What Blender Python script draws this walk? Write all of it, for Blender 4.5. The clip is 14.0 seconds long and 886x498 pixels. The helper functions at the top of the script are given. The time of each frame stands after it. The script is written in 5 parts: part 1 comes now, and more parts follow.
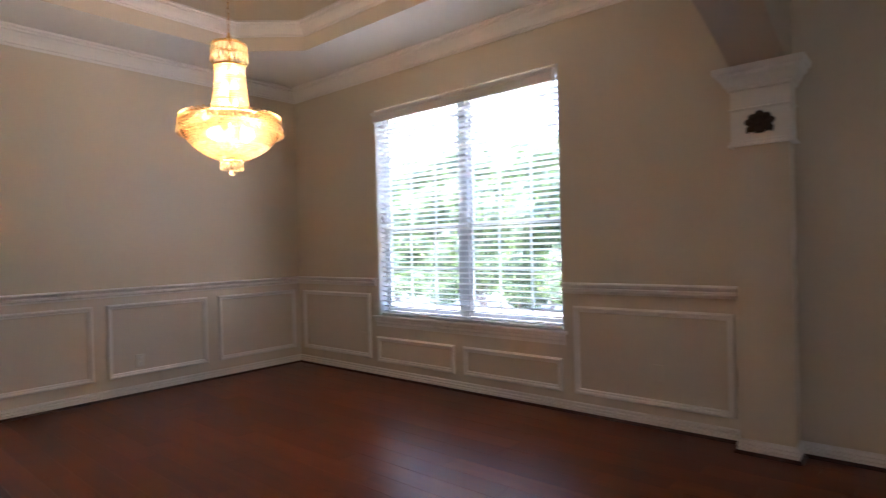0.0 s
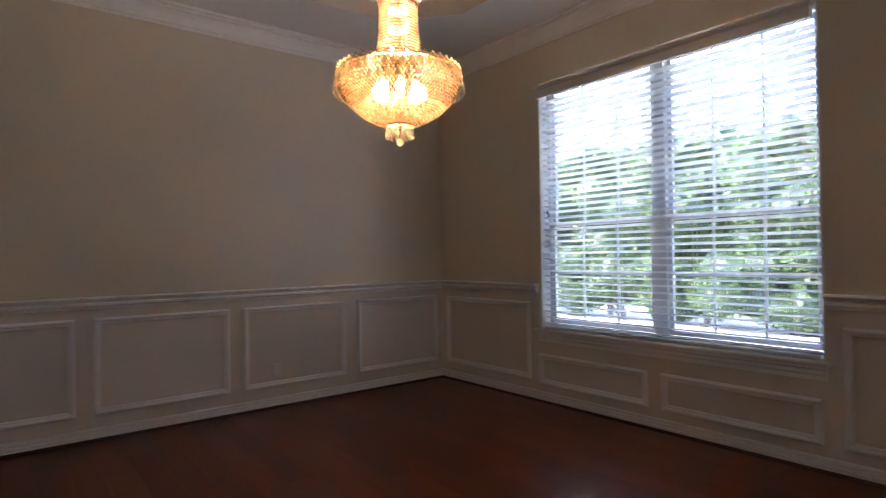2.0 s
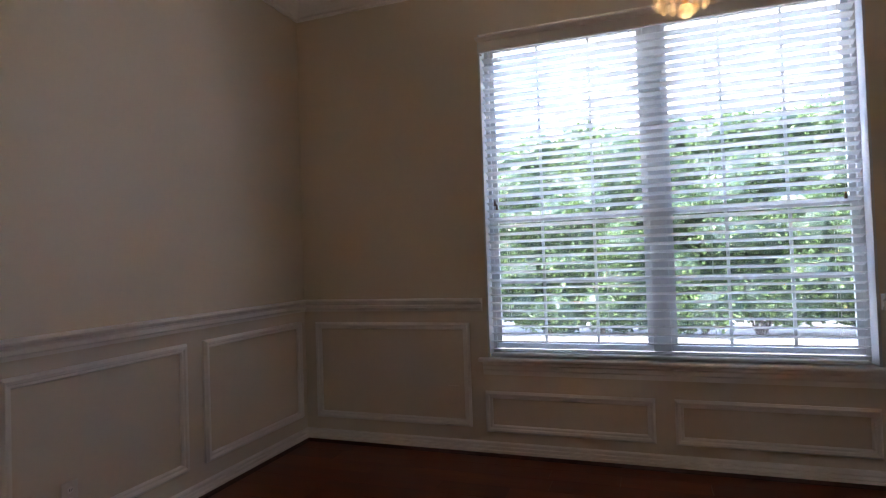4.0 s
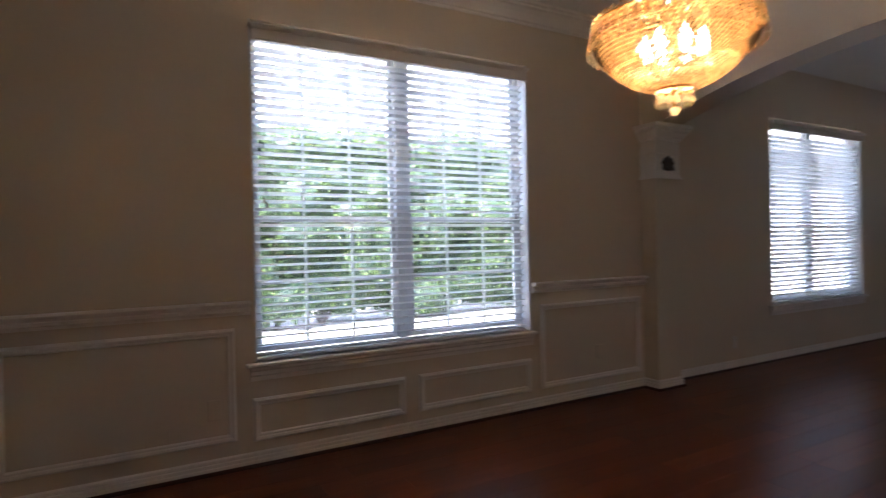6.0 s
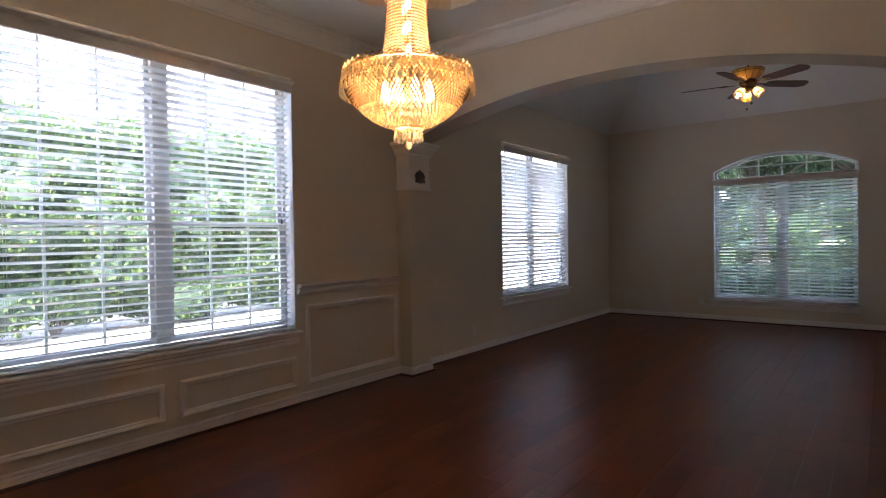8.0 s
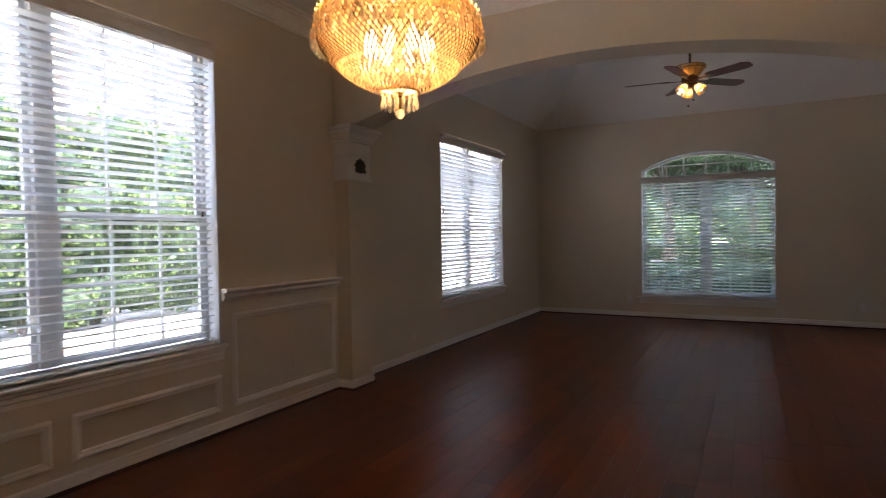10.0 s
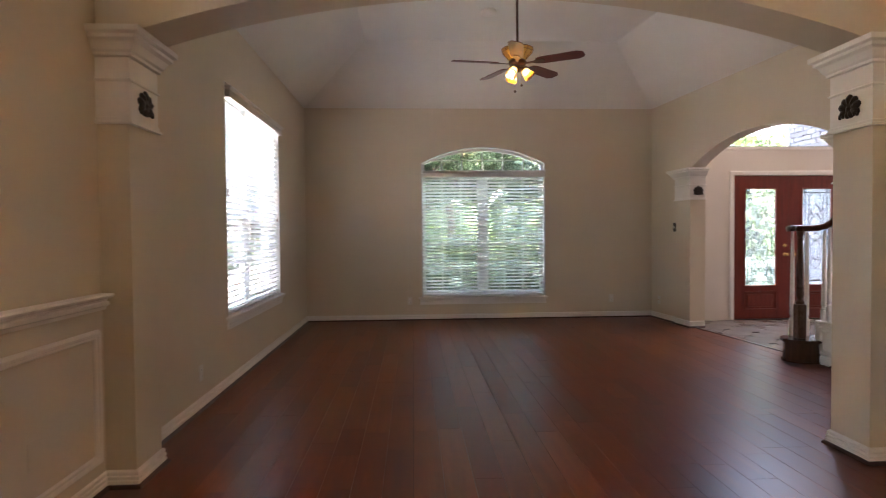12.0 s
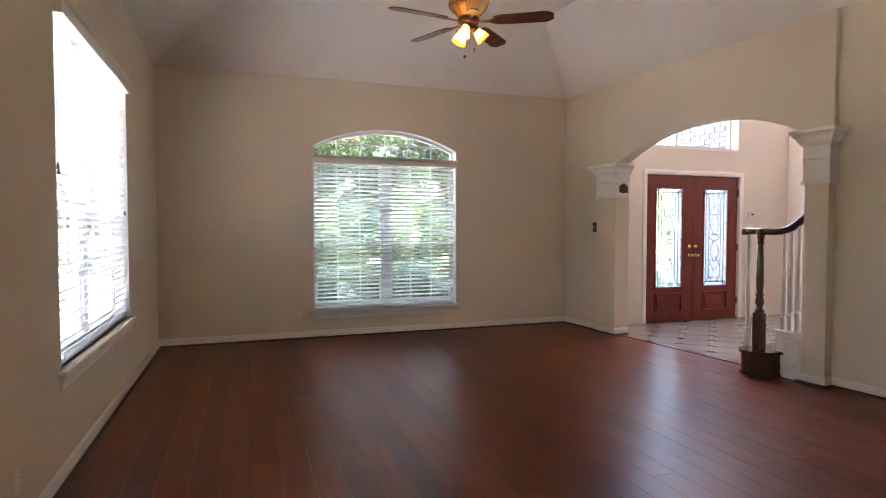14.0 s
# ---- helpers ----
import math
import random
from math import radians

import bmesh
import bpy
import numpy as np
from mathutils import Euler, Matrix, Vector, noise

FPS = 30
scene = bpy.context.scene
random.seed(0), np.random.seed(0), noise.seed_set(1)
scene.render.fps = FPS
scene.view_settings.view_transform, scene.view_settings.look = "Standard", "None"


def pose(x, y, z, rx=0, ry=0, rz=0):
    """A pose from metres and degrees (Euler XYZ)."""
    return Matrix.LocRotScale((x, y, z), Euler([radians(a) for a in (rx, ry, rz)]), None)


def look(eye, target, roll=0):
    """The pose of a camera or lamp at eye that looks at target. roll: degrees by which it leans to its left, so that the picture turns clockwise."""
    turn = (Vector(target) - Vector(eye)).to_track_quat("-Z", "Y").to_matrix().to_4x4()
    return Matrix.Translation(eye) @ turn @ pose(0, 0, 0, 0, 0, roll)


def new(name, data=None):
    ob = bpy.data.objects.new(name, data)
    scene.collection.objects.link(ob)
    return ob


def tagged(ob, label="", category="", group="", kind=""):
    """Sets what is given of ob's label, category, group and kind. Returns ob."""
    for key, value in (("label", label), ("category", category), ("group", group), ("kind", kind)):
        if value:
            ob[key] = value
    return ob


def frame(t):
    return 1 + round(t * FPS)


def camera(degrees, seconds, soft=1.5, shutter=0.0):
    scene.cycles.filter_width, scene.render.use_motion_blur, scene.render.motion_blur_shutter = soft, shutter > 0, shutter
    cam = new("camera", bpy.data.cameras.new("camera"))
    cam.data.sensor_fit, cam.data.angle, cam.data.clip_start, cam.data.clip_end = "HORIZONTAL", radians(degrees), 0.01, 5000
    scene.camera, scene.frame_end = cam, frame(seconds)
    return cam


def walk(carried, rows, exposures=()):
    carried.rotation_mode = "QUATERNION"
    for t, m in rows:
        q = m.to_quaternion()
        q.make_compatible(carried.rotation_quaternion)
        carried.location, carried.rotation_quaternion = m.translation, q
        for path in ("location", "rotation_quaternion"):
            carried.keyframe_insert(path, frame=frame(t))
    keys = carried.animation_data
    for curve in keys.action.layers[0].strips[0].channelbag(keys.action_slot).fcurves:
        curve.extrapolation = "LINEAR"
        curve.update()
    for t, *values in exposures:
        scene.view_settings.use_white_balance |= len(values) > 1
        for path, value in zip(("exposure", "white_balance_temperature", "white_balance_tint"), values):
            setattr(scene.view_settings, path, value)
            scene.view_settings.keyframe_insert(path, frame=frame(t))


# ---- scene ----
cam = camera(76.1, 14.0, soft=1.1, shutter=0.4)
PATH = [
    (0, (0.582, 0.296, 1.252), (-0.722, 1.812, 1.245), -1.5),
    (0.5, (0.425, 0.365, 1.263), (-1.097, 1.662, 1.274), -1.1),
    (1, (0.213, 0.414, 1.245), (-1.444, 1.535, 1.256), -1.0),
    (1.5, (-0.049, 0.548, 1.226), (-1.735, 1.624, 1.241), -0.8),
    (2, (-0.39, 0.57, 1.203), (-1.954, 1.815, 1.228), -0.9),
    (2.5, (-0.836, 0.612, 1.198), (-2.105, 2.158, 1.222), -0.9),
    (2.7, (-1.059, 0.626, 1.186), (-2.262, 2.224, 1.212), -1.0),
    (4.8, (-3.405, 0.81, 1.208), (-3.511, 2.807, 1.217), -1.4),
    (5, (-3.574, 0.849, 1.196), (-3.499, 2.848, 1.187), -1.0),
    (5.5, (-3.952, 0.879, 1.216), (-3.355, 2.788, 1.208), -1.1),
    (6, (-4.186, 0.676, 1.262), (-3.203, 2.418, 1.249), -1.2),
    (6.5, (-4.322, 0.461, 1.271), (-3.044, 1.999, 1.252), -1.3),
    (7, (-4.384, 0.384, 1.3), (-2.957, 1.786, 1.274), -1.2),
    (7.5, (-4.37, 0.364, 1.301), (-2.843, 1.656, 1.275), -1.4),
    (7.7, (-4.361, 0.364, 1.304), (-2.808, 1.624, 1.275), -1.2),
    (9.8, (-4.197, 0.865, 1.298), (-2.481, 1.891, 1.257), -0.9),
    (10, (-4.127, 0.959, 1.295), (-2.369, 1.912, 1.252), -0.9),
    (10.5, (-3.923, 1.33, 1.257), (-2.054, 2.041, 1.217), -0.8),
    (11, (-3.695, 1.759, 1.245), (-1.742, 2.191, 1.199), -0.9),
    (11.5, (-3.446, 2.192, 1.223), (-1.458, 2.411, 1.178), -0.7),
    (12, (-3.135, 2.560, 1.237), (-1.139, 2.455, 1.186), -0.5),
    (12.5, (-2.752, 2.873, 1.242), (-0.777, 2.567, 1.188), -0.4),
    (13, (-2.367, 3.118, 1.229), (-0.431, 2.619, 1.177), -0.1),
    (13.5, (-2.012, 3.155, 1.272), (-0.109, 2.545, 1.201), 0.0),
    (14, (-1.734, 3.199, 1.295), (0.152, 2.537, 1.222), 0.0),
]
EXPOSURES = [
    (0.0, 4.90, 5500, 17),
    (1.5, 4.22, 5400, 17),
    (2.7, 4.0, 5350, 17),
    (5.0, 3.95, 5400, 17),
    (7.5, 4.08, 5650, 17),
    (10.0, 4.10, 5950, 17),
    (11.0, 4.55, 6450, 18),
    (12.0, 5.22, 6450, 17),
    (12.5, 5.52, 6400, 17),
    (13.0, 5.70, 6400, 17),
    (14.0, 5.57, 6350, 17),
]
walk(cam, [(t, look(eye, target, roll)) for t, eye, target, roll in PATH], exposures=EXPOSURES)

# ---- world and large lights ----
world = bpy.data.worlds.new("sky_world")
scene.world = world
world.use_nodes = True
wn = world.node_tree
sky = wn.nodes.new("ShaderNodeTexSky")
sky.sky_type = "NISHITA"
sky.sun_disc = False
sky.sun_elevation, sky.sun_rotation = radians(54), radians(234)
sky.dust_density, sky.ozone_density = 6.0, 0.7
wn.links.new(sky.outputs[0], wn.nodes["Background"].inputs[0])
wn.nodes["Background"].inputs[1].default_value = 0.15

sun = new("sun", bpy.data.lights.new("sun", "SUN"))
sun.data.energy, sun.data.angle, sun.data.color = 0.95, radians(10), (1.0, 0.95, 0.88)
sun.matrix_world = look((-15, -11, 26), (0, 0, 0))

# lamp added in the tall entrance window's unseen upper part, standing in for sky light
ld = bpy.data.lights.new("entrance_fill_lamp", "AREA")
ld.shape, ld.size, ld.size_y, ld.energy, ld.color = "RECTANGLE", 1.55, 1.4, 3.6, (0.93, 0.88, 1.0)
entry_fill = new("entrance_fill_lamp", ld)
entry_fill.matrix_world = look((4.66, -2.63, 4.1), (0.0, -2.9, 2.6))

# ---- materials ----


def mat(name, color, rough=0.5, metal=0.0, var=0.08, scale=6.0, bump=0.0, bscale=120.0, fine=40.0, spec=0.5, coat=0.0, stretch=None, rand=0.0):
    """Principled surface with colour variation at two scales, roughness variation and a fine bump."""
    m = bpy.data.materials.new(name)
    m.use_nodes = True
    t = m.node_tree
    b = t.nodes["Principled BSDF"]
    co = t.nodes.new("ShaderNodeTexCoord")
    mp = t.nodes.new("ShaderNodeMapping")
    t.links.new(co.outputs["Object"], mp.inputs[0])
    if stretch:
        mp.inputs["Scale"].default_value = stretch
    n1, n2 = t.nodes.new("ShaderNodeTexNoise"), t.nodes.new("ShaderNodeTexNoise")
    n1.inputs["Scale"].default_value, n2.inputs["Scale"].default_value = scale, fine
    n1.inputs["Detail"].default_value, n2.inputs["Detail"].default_value = 4, 3
    mix = t.nodes.new("ShaderNodeMath")
    mix.operation = "MULTIPLY_ADD"
    mix.inputs[1].default_value = 0.6
    add = t.nodes.new("ShaderNodeMath")
    add.operation = "MULTIPLY"
    add.inputs[1].default_value = 0.4
    t.links.new(mp.outputs[0], n1.inputs[0])
    t.links.new(mp.outputs[0], n2.inputs[0])
    t.links.new(n1.outputs[0], mix.inputs[0])
    t.links.new(n2.outputs[0], add.inputs[0])
    t.links.new(add.outputs[0], mix.inputs[2])
    ramp = t.nodes.new("ShaderNodeMapRange")
    ramp.inputs[1].default_value, ramp.inputs[2].default_value = 0.3, 0.7
    ramp.inputs[3].default_value, ramp.inputs[4].default_value = 1 - var, 1 + var
    t.links.new(mix.outputs[0], ramp.inputs[0])
    value = ramp.outputs[0]
    if rand:
        info = t.nodes.new("ShaderNodeObjectInfo")
        rr = t.nodes.new("ShaderNodeMapRange")
        rr.inputs[3].default_value, rr.inputs[4].default_value = 1 - rand, 1 + rand
        t.links.new(info.outputs["Random"], rr.inputs[0])
        mul = t.nodes.new("ShaderNodeMath")
        mul.operation = "MULTIPLY"
        t.links.new(value, mul.inputs[0])
        t.links.new(rr.outputs[0], mul.inputs[1])
        value = mul.outputs[0]
    sc = t.nodes.new("ShaderNodeVectorMath")
    sc.operation = "SCALE"
    sc.inputs[0].default_value = color
    t.links.new(value, sc.inputs["Scale"])
    t.links.new(sc.outputs[0], b.inputs["Base Color"])
    rm = t.nodes.new("ShaderNodeMapRange")
    rm.inputs[3].default_value, rm.inputs[4].default_value = rough * 0.85, min(1.0, rough * 1.15)
    t.links.new(n2.outputs[0], rm.inputs[0])
    t.links.new(rm.outputs[0], b.inputs["Roughness"])
    b.inputs["Metallic"].default_value = metal
    b.inputs["Specular IOR Level"].default_value = spec
    b.inputs["Coat Weight"].default_value = coat
    if bump:
        n3 = t.nodes.new("ShaderNodeTexNoise")
        n3.inputs["Scale"].default_value = bscale
        n3.inputs["Detail"].default_value = 3
        t.links.new(mp.outputs[0], n3.inputs[0])
        bp = t.nodes.new("ShaderNodeBump")
        bp.inputs["Strength"].default_value = bump
        bp.inputs["Distance"].default_value = 0.002
        t.links.new(n3.outputs[0], bp.inputs["Height"])
        t.links.new(bp.outputs[0], b.inputs["Normal"])
    return m


WALL = mat("wall_paint_tan", (0.69, 0.59, 0.445), 0.6, var=0.025, scale=1.3, bump=0.25, bscale=180)
ENTRYW = mat("entry_wall_paint", (0.73, 0.65, 0.56), 0.6, var=0.025, scale=1.3, bump=0.25, bscale=180)
WAINS = mat("wainscot_paint", (0.71, 0.62, 0.50), 0.45, var=0.025, scale=1.5, bump=0.15, bscale=150)
TRIM = mat("trim_paint", (0.84, 0.79, 0.725), 0.38, var=0.03, scale=3, bump=0.1, bscale=90)
CEIL = mat("ceiling_paint", (0.81, 0.775, 0.71), 0.8, var=0.03, scale=2, bump=0.5, bscale=160)
CAPM = mat("capital_paint", (0.82, 0.775, 0.70), 0.4, var=0.03, scale=5, bump=0.1, bscale=120)
BLIND = mat("blind_white", (0.85, 0.845, 0.80), 0.35, var=0.02, scale=4, bump=0.05, bscale=200)
tree_b = BLIND.node_tree
thin, blend_b = tree_b.nodes.new("ShaderNodeBsdfTranslucent"), tree_b.nodes.new("ShaderNodeMixShader")
thin.inputs[0].default_value = (0.93, 0.93, 0.88, 1)
blend_b.inputs[0].default_value = 0.30
tree_b.links.new(tree_b.nodes["Principled BSDF"].outputs[0], blend_b.inputs[1])
tree_b.links.new(thin.outputs[0], blend_b.inputs[2])
tree_b.links.new(blend_b.outputs[0], tree_b.nodes["Material Output"].inputs[0])
VALANCE = mat("valance_white", (0.74, 0.69, 0.63), 0.4, var=0.03, scale=4, bump=0.05, bscale=200)
VINYL = mat("vinyl_frame", (0.64, 0.635, 0.61), 0.35, var=0.02, scale=4)
CORD = mat("cord", (0.7, 0.68, 0.63), 0.8, var=0.05, scale=60)
WOODTAS = mat("tassel_wood", (0.12, 0.06, 0.03), 0.4, var=0.2, scale=60)
DARKW = mat("stair_wood_dark", (0.06, 0.022, 0.011), 0.25, var=0.4, scale=3, fine=30, stretch=(12, 12, 1.2), bump=0.1, coat=0.3)
NEWELW = mat("newel_wood", (0.10, 0.042, 0.02), 0.28, var=0.4, scale=3, fine=30, stretch=(12, 12, 1.2), bump=0.1, coat=0.3)
DOORW = mat("door_mahogany", (0.16, 0.022, 0.012), 0.3, var=0.35, scale=3, fine=24, stretch=(10, 10, 0.8), bump=0.1, spec=0.35, coat=0.08)
SHOE = mat("shoe_moulding_wood", (0.045, 0.014, 0.008), 0.3, var=0.3, scale=8)
BRONZE = mat("dark_bronze", (0.045, 0.032, 0.024), 0.42, 0.6, var=0.4, scale=30, bump=0.4, bscale=90)
BRASS = mat("brass", (0.78, 0.53, 0.22), 0.22, 1.0, var=0.08, scale=30)
GOLD = mat("gilt_metal", (0.72, 0.46, 0.16), 0.25, 1.0, var=0.1, scale=40)
FANMET = mat("fan_metal", (0.10, 0.05, 0.03), 0.35, 0.7, var=0.2, scale=20)
BLADE = mat("fan_blade_wood", (0.13, 0.024, 0.014), 0.4, var=0.35, scale=3, fine=30, stretch=(2, 14, 14), spec=0.3)
PLATE = mat("plate_plastic", (0.72, 0.67, 0.58), 0.35, var=0.03, scale=20)
DARKPL = mat("dark_plate", (0.05, 0.035, 0.025), 0.4, 0.3, var=0.2, scale=40)
BLACK = mat("black_hole", (0.02, 0.02, 0.02), 0.5, var=0.1)
LEAD = mat("lead_came", (0.035, 0.035, 0.035), 0.5, 0.3, var=0.2, scale=60)
TILE = mat("floor_tile", (0.25, 0.215, 0.185), 0.22, var=0.10, scale=5, fine=50, bump=0.05, rand=0.06)
TILEDK = mat("tile_inset_dark", (0.06, 0.05, 0.045), 0.25, var=0.2, scale=30)
GROUT = mat("grout", (0.235, 0.20, 0.17), 0.9, var=0.1, scale=30)
BRICKM = mat("pale_brick", (0.26, 0.265, 0.28), 0.85, var=0.12, scale=12, bump=0.5, bscale=60, rand=0.12)
MORTAR = mat("mortar", (0.14, 0.14, 0.15), 0.95, var=0.1, scale=30)
GRASS = mat("grass", (0.045, 0.075, 0.02), 0.9, var=0.4, scale=1.2, fine=60, bump=0.8, bscale=80)
CONC = mat("concrete", (0.36, 0.345, 0.32), 0.85, var=0.1, scale=1.0, fine=20, bump=0.3, bscale=60)
ASPH = mat("asphalt", (0.06, 0.06, 0.06), 0.9, var=0.15, scale=1.0, fine=60, bump=0.4)
BARK = mat("bark", (0.05, 0.043, 0.037), 0.9, var=0.35, scale=5, fine=40, bump=0.9, bscale=20)
SIDING = mat("pale_siding", (0.52, 0.50, 0.47), 0.8, var=0.06, scale=2)
ROOFM = mat("roof_shingle", (0.30, 0.29, 0.275), 0.9, var=0.25, scale=3, fine=30)
CARGLASS = mat("dark_car_glass", (0.02, 0.025, 0.03), 0.08, var=0.05)


def leaf_mat(name, color):
    m = bpy.data.materials.new(name)
    m.use_nodes = True
    t = m.node_tree
    b = t.nodes["Principled BSDF"]
    geo = t.nodes.new("ShaderNodeNewGeometry")
    ramp = t.nodes.new("ShaderNodeValToRGB")
    a, c = ramp.color_ramp.elements[0], ramp.color_ramp.elements[1]
    a.color = (color[0] * 0.6, color[1] * 0.65, color[2] * 0.65, 1)
    c.color = (color[0] * 1.5, color[1] * 1.4, color[2] * 1.2, 1)
    t.links.new(geo.outputs["Random Per Island"], ramp.inputs[0])
    t.links.new(ramp.outputs[0], b.inputs["Base Color"])
    b.inputs["Roughness"].default_value = 0.5
    tr = t.nodes.new("ShaderNodeBsdfTranslucent")
    t.links.new(ramp.outputs[0], tr.inputs[0])
    mx = t.nodes.new("ShaderNodeMixShader")
    mx.inputs[0].default_value = 0.35
    t.links.new(b.outputs[0], mx.inputs[1])
    t.links.new(tr.outputs[0], mx.inputs[2])
    t.links.new(mx.outputs[0], t.nodes["Material Output"].inputs[0])
    return m


LEAF_A = leaf_mat("leaf_green", (0.095, 0.150, 0.052))
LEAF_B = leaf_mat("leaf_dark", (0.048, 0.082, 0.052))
LEAF_C = leaf_mat("leaf_bright", (0.050, 0.090, 0.052))


def glass_mat(name, tint=(1, 1, 1), texture=0.0):
    """Thin clear glass: straight through, with a mirror share by Fresnel."""
    m = bpy.data.materials.new(name)
    m.use_nodes = True
    t = m.node_tree
    t.nodes.remove(t.nodes["Principled BSDF"])
    tr, gl, lw, mx = (t.nodes.new("ShaderNode" + k) for k in ("BsdfTransparent", "BsdfGlossy", "LayerWeight", "MixShader"))
    power, share = t.nodes.new("ShaderNodeMath"), t.nodes.new("ShaderNodeMath")
    power.operation, share.operation = "POWER", "MULTIPLY_ADD"
    power.inputs[1].default_value, share.inputs[1].default_value, share.inputs[2].default_value = 5.0, 0.9, 0.04
    tr.inputs[0].default_value = (*tint, 1)
    gl.inputs["Roughness"].default_value = 0.02
    lw.inputs["Blend"].default_value = 0.5
    t.links.new(lw.outputs["Facing"], power.inputs[0])
    t.links.new(power.outputs[0], share.inputs[0])
    t.links.new(share.outputs[0], mx.inputs[0])
    t.links.new(tr.outputs[0], mx.inputs[1])
    t.links.new(gl.outputs[0], mx.inputs[2])
    t.links.new(mx.outputs[0], t.nodes["Material Output"].inputs[0])
    return m


GLASS = glass_mat("window_glass")


def screen_mat(name, open_share):
    """Fine dark insect mesh: mostly open, partly dark thread."""
    m = bpy.data.materials.new(name)
    m.use_nodes = True
    t = m.node_tree
    b = t.nodes["Principled BSDF"]
    b.inputs["Base Color"].default_value, b.inputs["Roughness"].default_value = (0.05, 0.055, 0.06, 1), 0.7
    tr, mx = t.nodes.new("ShaderNodeBsdfTransparent"), t.nodes.new("ShaderNodeMixShader")
    mx.inputs[0].default_value = open_share
    t.links.new(b.outputs[0], mx.inputs[1])
    t.links.new(tr.outputs[0], mx.inputs[2])
    t.links.new(mx.outputs[0], t.nodes["Material Output"].inputs[0])
    return m


SCREEN = screen_mat("insect_mesh", 0.90)


def frosted(name, color, clear=0.4, rough=0.15, gloss=0.35):
    """Lit glass: part straight through, part scattered, part gloss."""
    m = bpy.data.materials.new(name)
    m.use_nodes = True
    t = m.node_tree
    t.nodes.remove(t.nodes["Principled BSDF"])
    tr, tl, gl, m1, m2 = (t.nodes.new("ShaderNode" + k) for k in ("BsdfTransparent", "BsdfTranslucent", "BsdfGlossy", "MixShader", "MixShader"))
    geo, ramp = t.nodes.new("ShaderNodeNewGeometry"), t.nodes.new("ShaderNodeMapRange")
    ramp.inputs[3].default_value, ramp.inputs[4].default_value = 0.7, 1.2
    sc = t.nodes.new("ShaderNodeVectorMath")
    sc.operation = "SCALE"
    sc.inputs[0].default_value = color
    t.links.new(geo.outputs["Random Per Island"], ramp.inputs[0])
    t.links.new(ramp.outputs[0], sc.inputs["Scale"])
    t.links.new(sc.outputs[0], tl.inputs[0])
    tr.inputs[0].default_value = (0.97, 0.90, 0.76, 1)
    gl.inputs["Roughness"].default_value = rough
    m1.inputs[0].default_value = gloss
    m2.inputs[0].default_value = clear
    t.links.new(tl.outputs[0], m1.inputs[1])
    t.links.new(gl.outputs[0], m1.inputs[2])
    t.links.new(m1.outputs[0], m2.inputs[1])
    t.links.new(tr.outputs[0], m2.inputs[2])
    t.links.new(m2.outputs[0], t.nodes["Material Output"].inputs[0])
    return m


CRYSTAL = frosted("crystal_beads", (0.92, 0.70, 0.42), 0.0, 0.08, 0.2)
CRYSTALW = frosted("crystal_drops", (0.98, 0.84, 0.56), 0.25, 0.05, 0.14)
AMBER = frosted("amber_art_glass", (0.42, 0.20, 0.02), 0.01, 0.2, 0.12)
CREAMGL = frosted("cream_art_glass", (0.55, 0.38, 0.15), 0.02, 0.2, 0.12)
LEADED = frosted("leaded_glass", (0.95, 0.97, 0.97), 0.84, 0.1, 0.06)
for node in LEADED.node_tree.nodes:
    if node.bl_idname == "ShaderNodeBsdfTransparent":
        node.inputs[0].default_value = (0.95, 0.97, 0.97, 1)


def glow(name, color, strength):
    m = bpy.data.materials.new(name)
    m.use_nodes = True
    t = m.node_tree
    t.nodes.remove(t.nodes["Principled BSDF"])
    e = t.nodes.new("ShaderNodeEmission")
    e.inputs[0].default_value, e.inputs[1].default_value = (*color, 1), strength
    t.links.new(e.outputs[0], t.nodes["Material Output"].inputs[0])
    return m


BULB = glow("chandelier_bulb", (1.0, 0.77, 0.48), 6.0)
BULBUP = glow("uplight_bulb", (1.0, 0.66, 0.32), 1.1)
BULBFAN = glow("fan_bulb", (1.0, 0.70, 0.38), 2.0)


